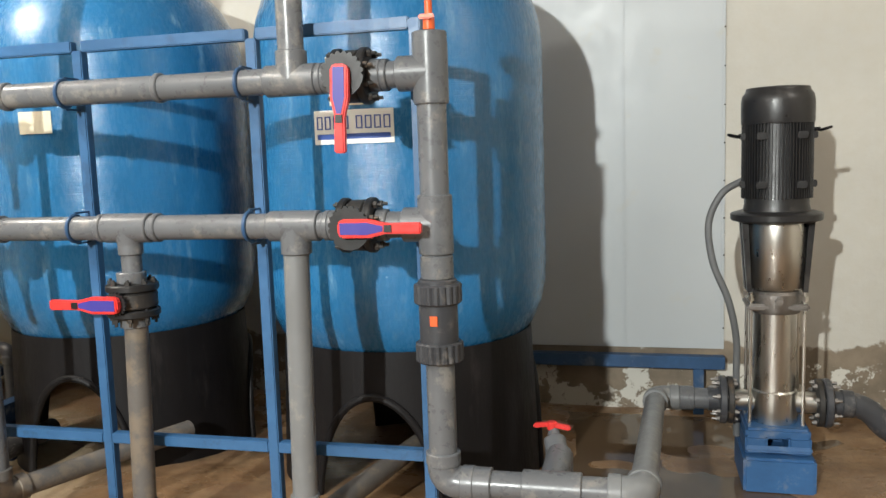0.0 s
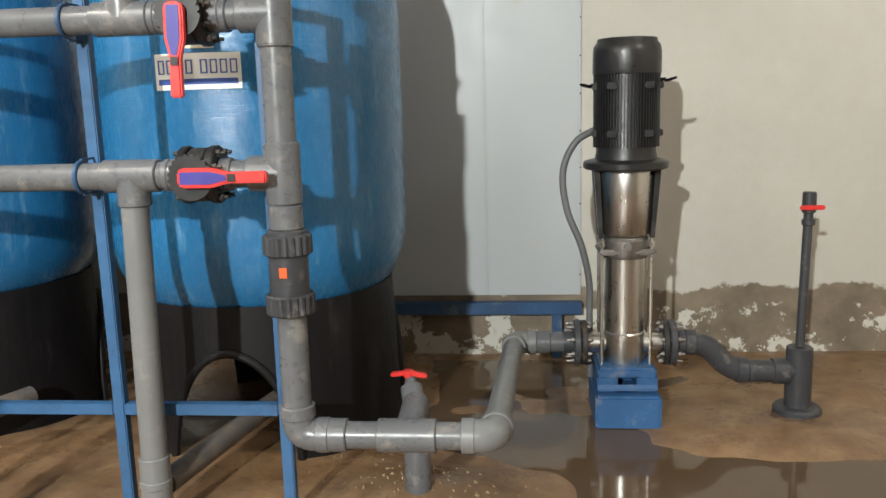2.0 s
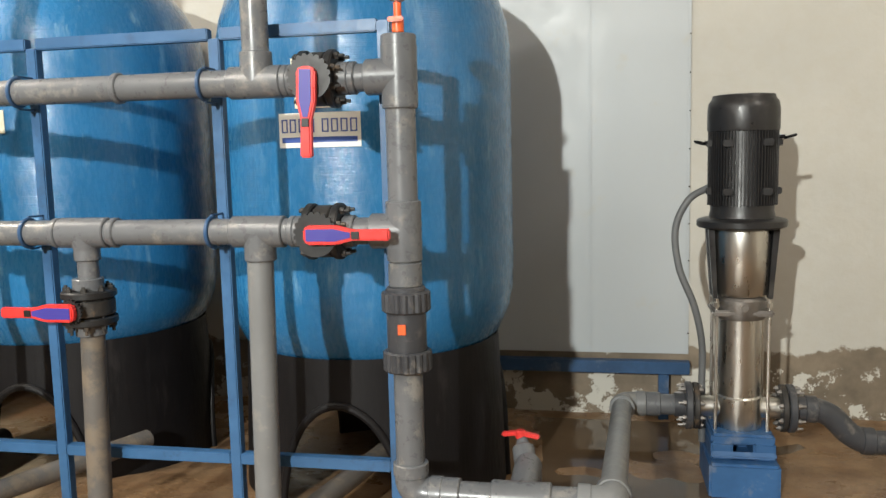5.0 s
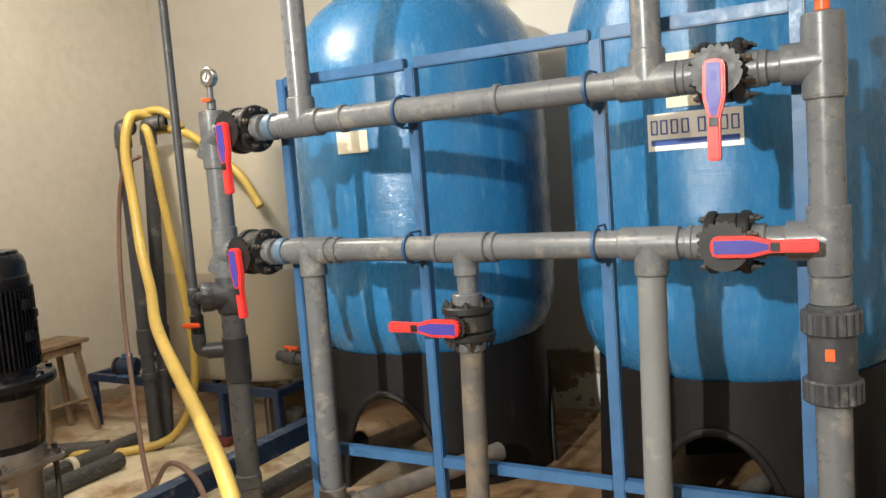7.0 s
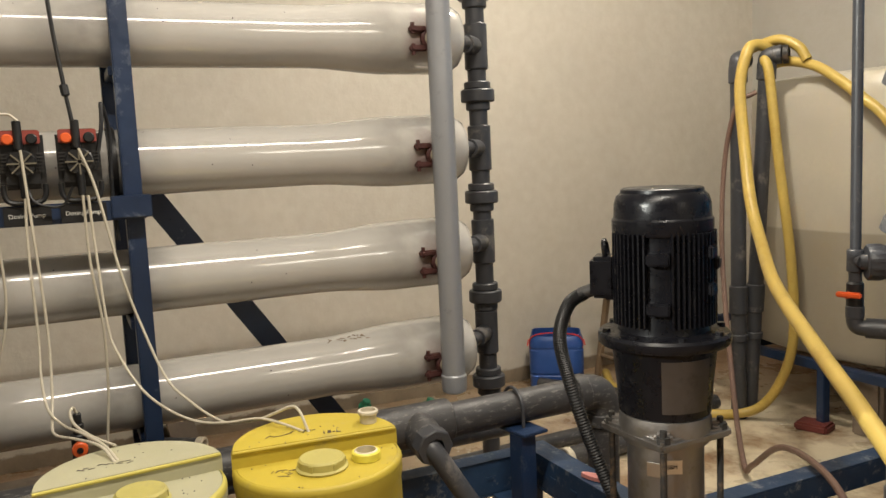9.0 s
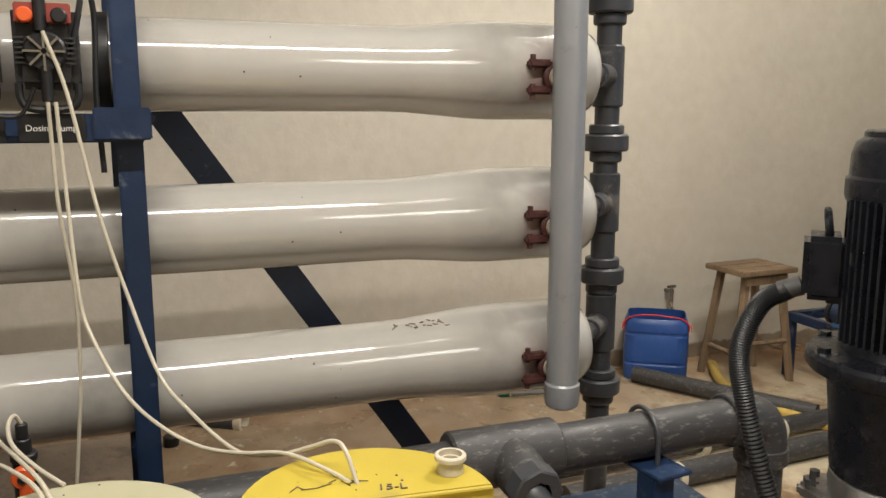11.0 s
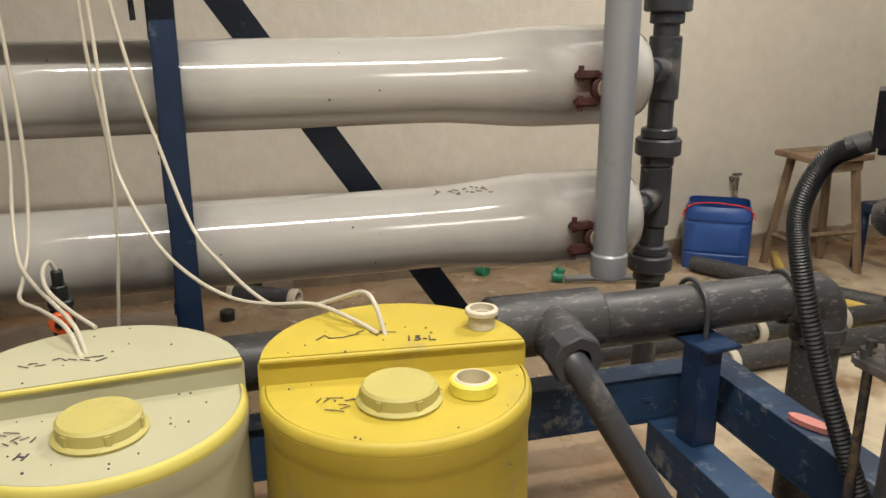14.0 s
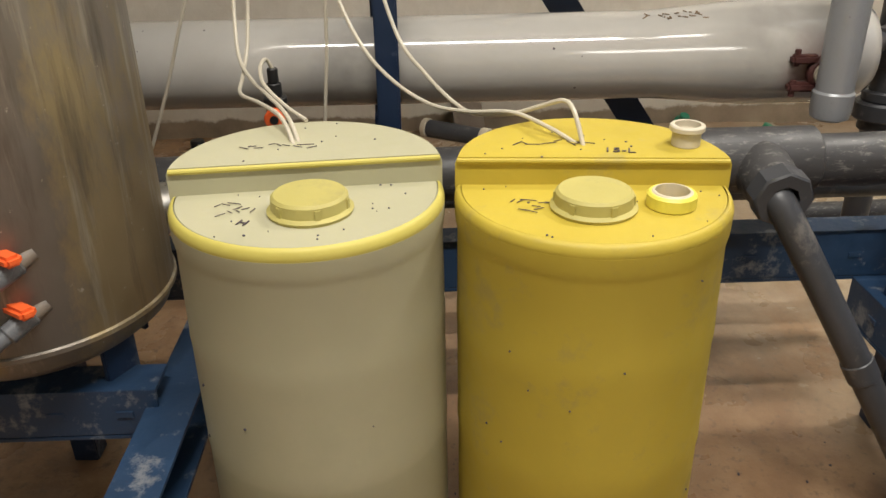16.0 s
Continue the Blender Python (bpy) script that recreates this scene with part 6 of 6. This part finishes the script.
for lab, pts in (
        ("yellow hose hanging from the standpipe down to the floor", [(-4.34, 3.92, 2.09), (-4.37, 3.80, 2.115), (-4.375, 3.74, 2.06), (-4.385, 3.705, 1.88), (-4.33, 3.68, 1.58), (-4.20, 3.59, 1.29), (-3.99, 3.45, 1.08), (-3.62, 3.15, 0.945), (-3.10, 2.80, 0.815), (-2.70, 2.54, 0.72), (-2.32, 2.28, 0.615), (-2.02, 2.06, 0.42), (-1.86, 1.92, 0.16), (-1.78, 1.80, 0.03)]),
        ("yellow hose curling down onto the floor behind the pump", [(-4.36, 3.92, 2.05), (-4.33, 3.83, 2.03), (-4.295, 3.825, 1.95), (-4.245, 3.835, 1.53), (-4.175, 3.862, 0.93), (-4.17, 3.875, 0.50), (-4.25, 3.85, 0.22), (-4.36, 3.77, 0.06), (-4.51, 3.57, 0.035), (-4.70, 3.46, 0.035), (-4.92, 3.42, 0.035), (-5.25, 3.46, 0.035), (-5.55, 3.62, 0.035)]),
        ("yellow hose lying over the water tank", [(-4.34, 3.90, 2.01), (-4.26, 3.95, 2.015), (-4.12, 3.97, 1.975), (-3.99, 3.97, 1.90), (-3.85, 3.965, 1.80), (-3.70, 3.965, 1.68), (-3.58, 3.965, 1.50)]),
        ("yellow hose looped over the standpipes", [(-4.45, 3.81, 2.085), (-4.385, 3.86, 2.12), (-4.29, 3.90, 2.135), (-4.20, 3.937, 2.085), (-4.155, 3.952, 2.01)])):
    single("hose", sweep(B(), pts, 0.031 if "down to" in lab else 0.027, 14), HOSE, lab, "hose", "yellow hoses")
single("brown_cable", sweep(B(), [(-4.33, 3.77, 1.86), (-4.41, 3.70, 1.78), (-4.46, 3.66, 1.45), (-4.33, 3.52, 0.95), (-4.0, 3.27, 0.35), (-3.80, 3.14, 0.06), (-3.70, 3.09, 0.10), (-3.4, 2.95, 0.31), (-3.0, 2.74, 0.37),
                                  (-2.7, 2.55, 0.28), (-2.45, 2.35, 0.08), (-2.3, 2.15, 0.035)], 0.014, 10), CABLE, "brown rubber cable drooping from the standpipe to the floor", "cable")

stool = thing("wooden_stool", (-5.38, 3.72, 0), "weathered wooden stool against the cream wall", "stool")
for i in range(3):
    part("seat_plank", box(B(), (-5.49 + 0.11 * i, 3.72, 0.645), (0.105, 0.40, 0.03), 4, 0.005), WOOD, stool)
part("apron", box(B(), (-5.25, 3.72, 0.60), (0.02, 0.30, 0.05), 4, 0.003), WOOD, stool)
for sx in (-1, 1):
    for sy in (-1, 1):
        bm = B()
        a, b = Vector((-5.38 + 0.10 * sx, 3.72 + 0.12 * sy, 0.63)), Vector((-5.38 + 0.15 * sx, 3.72 + 0.19 * sy, 0.0))
        rod(bm, a, b, 0.026, 0.024, seg=6)
        part("leg", bm, WOOD, stool, smooth=False)
for sy in (-1, 1):
    part("stretcher", rod(B(), (-5.52, 3.72 + 0.17 * sy, 0.18), (-5.24, 3.72 + 0.17 * sy, 0.18), 0.014, seg=6), WOOD, stool)
part("stretcher", rod(B(), (-5.24, 3.55, 0.24), (-5.24, 3.89, 0.24), 0.014, seg=6), WOOD, stool)

jer = thing("blue_bucket", (-5.555, 3.222, 0), "blue plastic jerrycan cut open as a bucket, with a red cord", "bucket")
mj = pose(-5.555, 3.222, 0, 0, 0, 57)
HW, HD = 0.178, 0.115


def can_ring(bm, z, grow, sag=0.0):
    row = []
    for i in range(40):
        k = 2 * math.pi * i / 40
        c, q = math.cos(k), math.sin(k)
        row.append(bm.verts.new(mj @ Vector(((HW + grow) * math.copysign(abs(c) ** 0.42, c), (HD + grow) * math.copysign(abs(q) ** 0.42, q), z - sag * max(0.0, -q)))))
    return row


bm = B()
rows_ = [can_ring(bm, z, g, sag) for z, g, sag in ((0.0, -0.018, 0), (0.006, -0.006, 0), (0.03, 0, 0), (0.10, 0.002, 0), (0.105, -0.002, 0), (0.115, -0.002, 0), (0.12, 0.002, 0),
                                                   (0.27, 0.002, 0), (0.276, -0.002, 0), (0.288, -0.002, 0), (0.294, 0.002, 0), (0.335, 0, 0), (0.36, -0.012, 0), (0.385, -0.016, 0.02),
                                                   (0.386, -0.020, 0.02), (0.34, -0.010, 0), (0.05, -0.006, 0))]
for p, q in zip(rows_, rows_[1:]):
    for i in range(40):
        bm.faces.new((p[i], p[(i + 1) % 40], q[(i + 1) % 40], q[i]))
bm.faces.new(rows_[0][::-1])
bm.faces.new(rows_[-1])
part("body", bm, JERRY, jer)
cord = [mj @ Vector(p) for p in ((-0.172, -0.06, 0.28), (-0.176, -0.075, 0.335), (-0.14, -0.09, 0.375), (-0.05, -0.10, 0.392), (0.05, -0.10, 0.388), (0.14, -0.09, 0.372), (0.176, -0.075, 0.33), (0.172, -0.06, 0.28))]
part("cord", sweep(B(), cord, 0.0045, 8), RED, jer, "red cord handle")
for q in (-1, 1):
    part("cord_end", sweep(B(), [mj @ Vector((0.174 * q, -0.075, 0.335)), mj @ Vector((0.182 * q, -0.10, 0.345)), mj @ Vector((0.19 * q, -0.115, 0.31))], 0.0035, 6), RED, jer)
tap = thing("wall_tap", (-5.75, 3.45, 0.40), "small brass tap on the cream wall", "tap")
bm = B()
rod(bm, (-5.81, 3.45, 0.45), (-5.73, 3.45, 0.45), 0.012, seg=10)
rod(bm, (-5.74, 3.45, 0.37), (-5.74, 3.45, 0.47), 0.013, seg=10, bevel=0.002)
rod(bm, (-5.74, 3.45, 0.385), (-5.70, 3.43, 0.36), 0.010, seg=10)
part("body", bm, STEEL_OLD, tap)
part("handle", box(B(), (-5.74, 3.45, 0.483), (0.02, 0.06, 0.015), bevel=0.004), STEEL_OLD, tap)

# pipes lying on the floor behind the skid
fp = thing("floor_pipes", (-4.4, 2.9, 0), "dusty dark pipes lying on the floor", "pipework")
pipe("pipe", (-4.52, 1.9, 0.06), (-4.60, 3.72, 0.06), 0.042, PVC_DUSTY, fp)
pipe("pipe", (-4.28, 1.95, 0.06), (-4.36, 3.4, 0.06), 0.05, PVC_DUSTY, fp)
pipe("pipe", (-5.5, 3.05, 0.055), (-4.66, 3.55, 0.055), 0.045, PVC_DUSTY, fp)
for x, y in ((-4.30, 2.45), (-4.54, 2.75), (-4.56, 3.2)):
    part("strap", ring(B(), (x, y, 0.06), (x - 0.002, y + 0.035, 0.06), 0.056, 0.04, 24, 0.002), IVORY, fp, "ivory strap")
crx = thing("floor_channel", (-3.13, 3.0, 0), "worn blue steel channel lying beside the riser", "channel")
bm = B()
box(bm, (-3.13, 3.02, 0.325), (0.085, 1.75, 0.010), 0, 0.001)
box(bm, (-3.09, 3.02, 0.275), (0.008, 1.75, 0.09), 0, 0.001)
part("beam", bm, BLUE_WORN, crx)
for y in (2.25, 3.8):
    part("foot", box(B(), (-3.13, y, 0.145), (0.05, 0.05, 0.35), bevel=0.003), BLUE_DARK, crx)
pipe("pipe", (-2.98, 2.2, 0.14), (-2.98, 3.95, 0.14), 0.055, PVC_DUSTY, crx)
vp = thing("tank_outlet", (-3.45, 4.0, 0.5), "dark outlet pipe with an orange ball valve", "pipework")
bm = B()
rod(bm, (-3.62, 4.05, 0.575), (-3.28, 3.98, 0.575), 0.033, seg=18, bevel=0.003)
rod(bm, (-3.55, 4.035, 0.575), (-3.44, 4.012, 0.575), 0.045, seg=18, bevel=0.005)
bend(bm, (-3.25, 3.975, 0.575), (-1, 0.2, 0), (0, 0, -1), 0.036, 0.03, 16)
rod(bm, (-3.25, 3.975, 0.0), (-3.25, 3.975, 0.54), 0.033, seg=18)
part("pipe", bm, PVC_DARK, vp)
bm = B()
box(bm, (-3.495, 4.02, 0.637), (0.13, 0.025, 0.018), -12, 0.006)
rod(bm, (-3.495, 4.02, 0.60), (-3.495, 4.02, 0.64), 0.014, seg=10)
part("handle", bm, ORANGE, vp, "orange handle")
single("concrete_block", box(B(), (-3.86, 4.12, 0.16), (0.16, 0.16, 0.34), 12, 0.02), CONCRETE, "rough concrete block standing beside the blue stand leg", "block")
single("red_block", box(B(), (-4.08, 3.94, 0.02), (0.18, 0.13, 0.05), 18, 0.012), REDPLATE, "red-brown block under the foot of the stand", "block")
for x, y in ((-3.86, 4.42), (-3.70, 4.47)):
    single("pipe_offcut", ring(B(), (x, y, 0.0), (x, y, 0.11), 0.06, 0.05, 24, 0.003), PVC_PALE, "short grey pipe offcut standing on the floor", "pipe offcut", "pipe offcuts")

# bits by the cream wall
for x, y, turn in ((-5.72, 1.90, 30), (-5.52, 2.25, 70)):
    g = thing("green_fitting", (x, y, 0), "small green plastic pipe fitting on the floor", "pipe fitting", "green fittings")
    d = Vector((math.cos(math.radians(turn)), math.sin(math.radians(turn)), 0))
    bm = B()
    c = Vector((x, y, 0.045))
    rod(bm, c - d * 0.03, c + d * 0.03, 0.032, seg=16, bevel=0.004)
    rod(bm, c, c + Vector((0, 0, 0.045)) + d * 0.02, 0.026, seg=16, bevel=0.004)
    part("body", bm, GREEN, g)
single("grey_rod", rod(B(), (-5.49, 2.28, 0.04), (-5.38, 2.78, 0.04), 0.017, seg=10, bevel=0.002), PVC_PALE, "thin grey pipe length on the floor", "pipe offcut")
off = thing("bracket_offcut", (-5.62, 0.72, 0), "brown pipe offcut with an ivory end on the floor", "pipe offcut")
part("pipe", rod(B(), (-5.72, 0.60, 0.05), (-5.55, 0.86, 0.05), 0.045, seg=18, bevel=0.003), PVC_DARK, off)
part("end", ring(B(), (-5.553, 0.856, 0.05), (-5.53, 0.89, 0.05), 0.05, 0.035, 20, 0.003), IVORY, off)
part("end", ring(B(), (-5.737, 0.575, 0.05), (-5.72, 0.60, 0.05), 0.05, 0.035, 20, 0.003), IVORY, off)
part("plate", box(B(), (-5.73, 0.80, 0.10), (0.012, 0.17, 0.20), tilt=(0, -20, 25), bevel=0.002), CONCRETE, off)
single("floor_slab", box(B(), (-5.15, 0.0, 0.03), (0.7, 0.8, 0.075), 3, 0.008), CONCRETE, "low concrete slab on the floor under the vessels", "slab")
for x, y in ((-5.45, 0.55), (-5.6, -0.55)):
    single("black_cap", rod(B(), (x, y, 0.0), (x, y, 0.06), 0.035, seg=16, bevel=0.005), BLACK_MATT, "small black plastic cap on the floor", "cap", "black caps")

# pale mineral lumps washed up round the low line
rnd = random.Random(4)
bm = B()
for i in range(150):
    a, d = rnd.uniform(0, 6.283), abs(rnd.gauss(0, 0.28))
    x, y = -0.08 + d * math.cos(a) * 1.3, 3.12 + d * math.sin(a) * 0.8
    s = rnd.uniform(0.003, 0.009)
    m = pose(x, y, heap(x, y) + s * 0.3, rnd.uniform(0, 90), rnd.uniform(0, 90), rnd.uniform(0, 90)) @ Matrix.Diagonal((s, s * 0.8, s * 0.6, 1))
    bmesh.ops.create_icosphere(bm, subdivisions=1, radius=1.0, matrix=m)
tagged(new("mineral_lumps", finish(bm, "mineral_lumps", RUBBLE, False)), "pale mineral lumps scattered on the mud", "rubble", "", "stuff")

# dark grit on the floor round the dosing tanks and the skid
rnd = random.Random(9)
bm = B()
for i in range(170):
    x, y = rnd.uniform(-3.3, -1.9), rnd.uniform(0.2, 1.6)
    s = rnd.uniform(0.0015, 0.005)
    m = pose(x, y, s * 0.3, rnd.uniform(0, 90), rnd.uniform(0, 90), rnd.uniform(0, 90)) @ Matrix.Diagonal((s, s * 0.8, s * 0.6, 1))
    bmesh.ops.create_icosphere(bm, subdivisions=1, radius=1.0, matrix=m)
tagged(new("floor_grit", finish(bm, "floor_grit", INK_DARK, False)), "dark grit scattered on the muddy floor", "grit", "", "stuff")
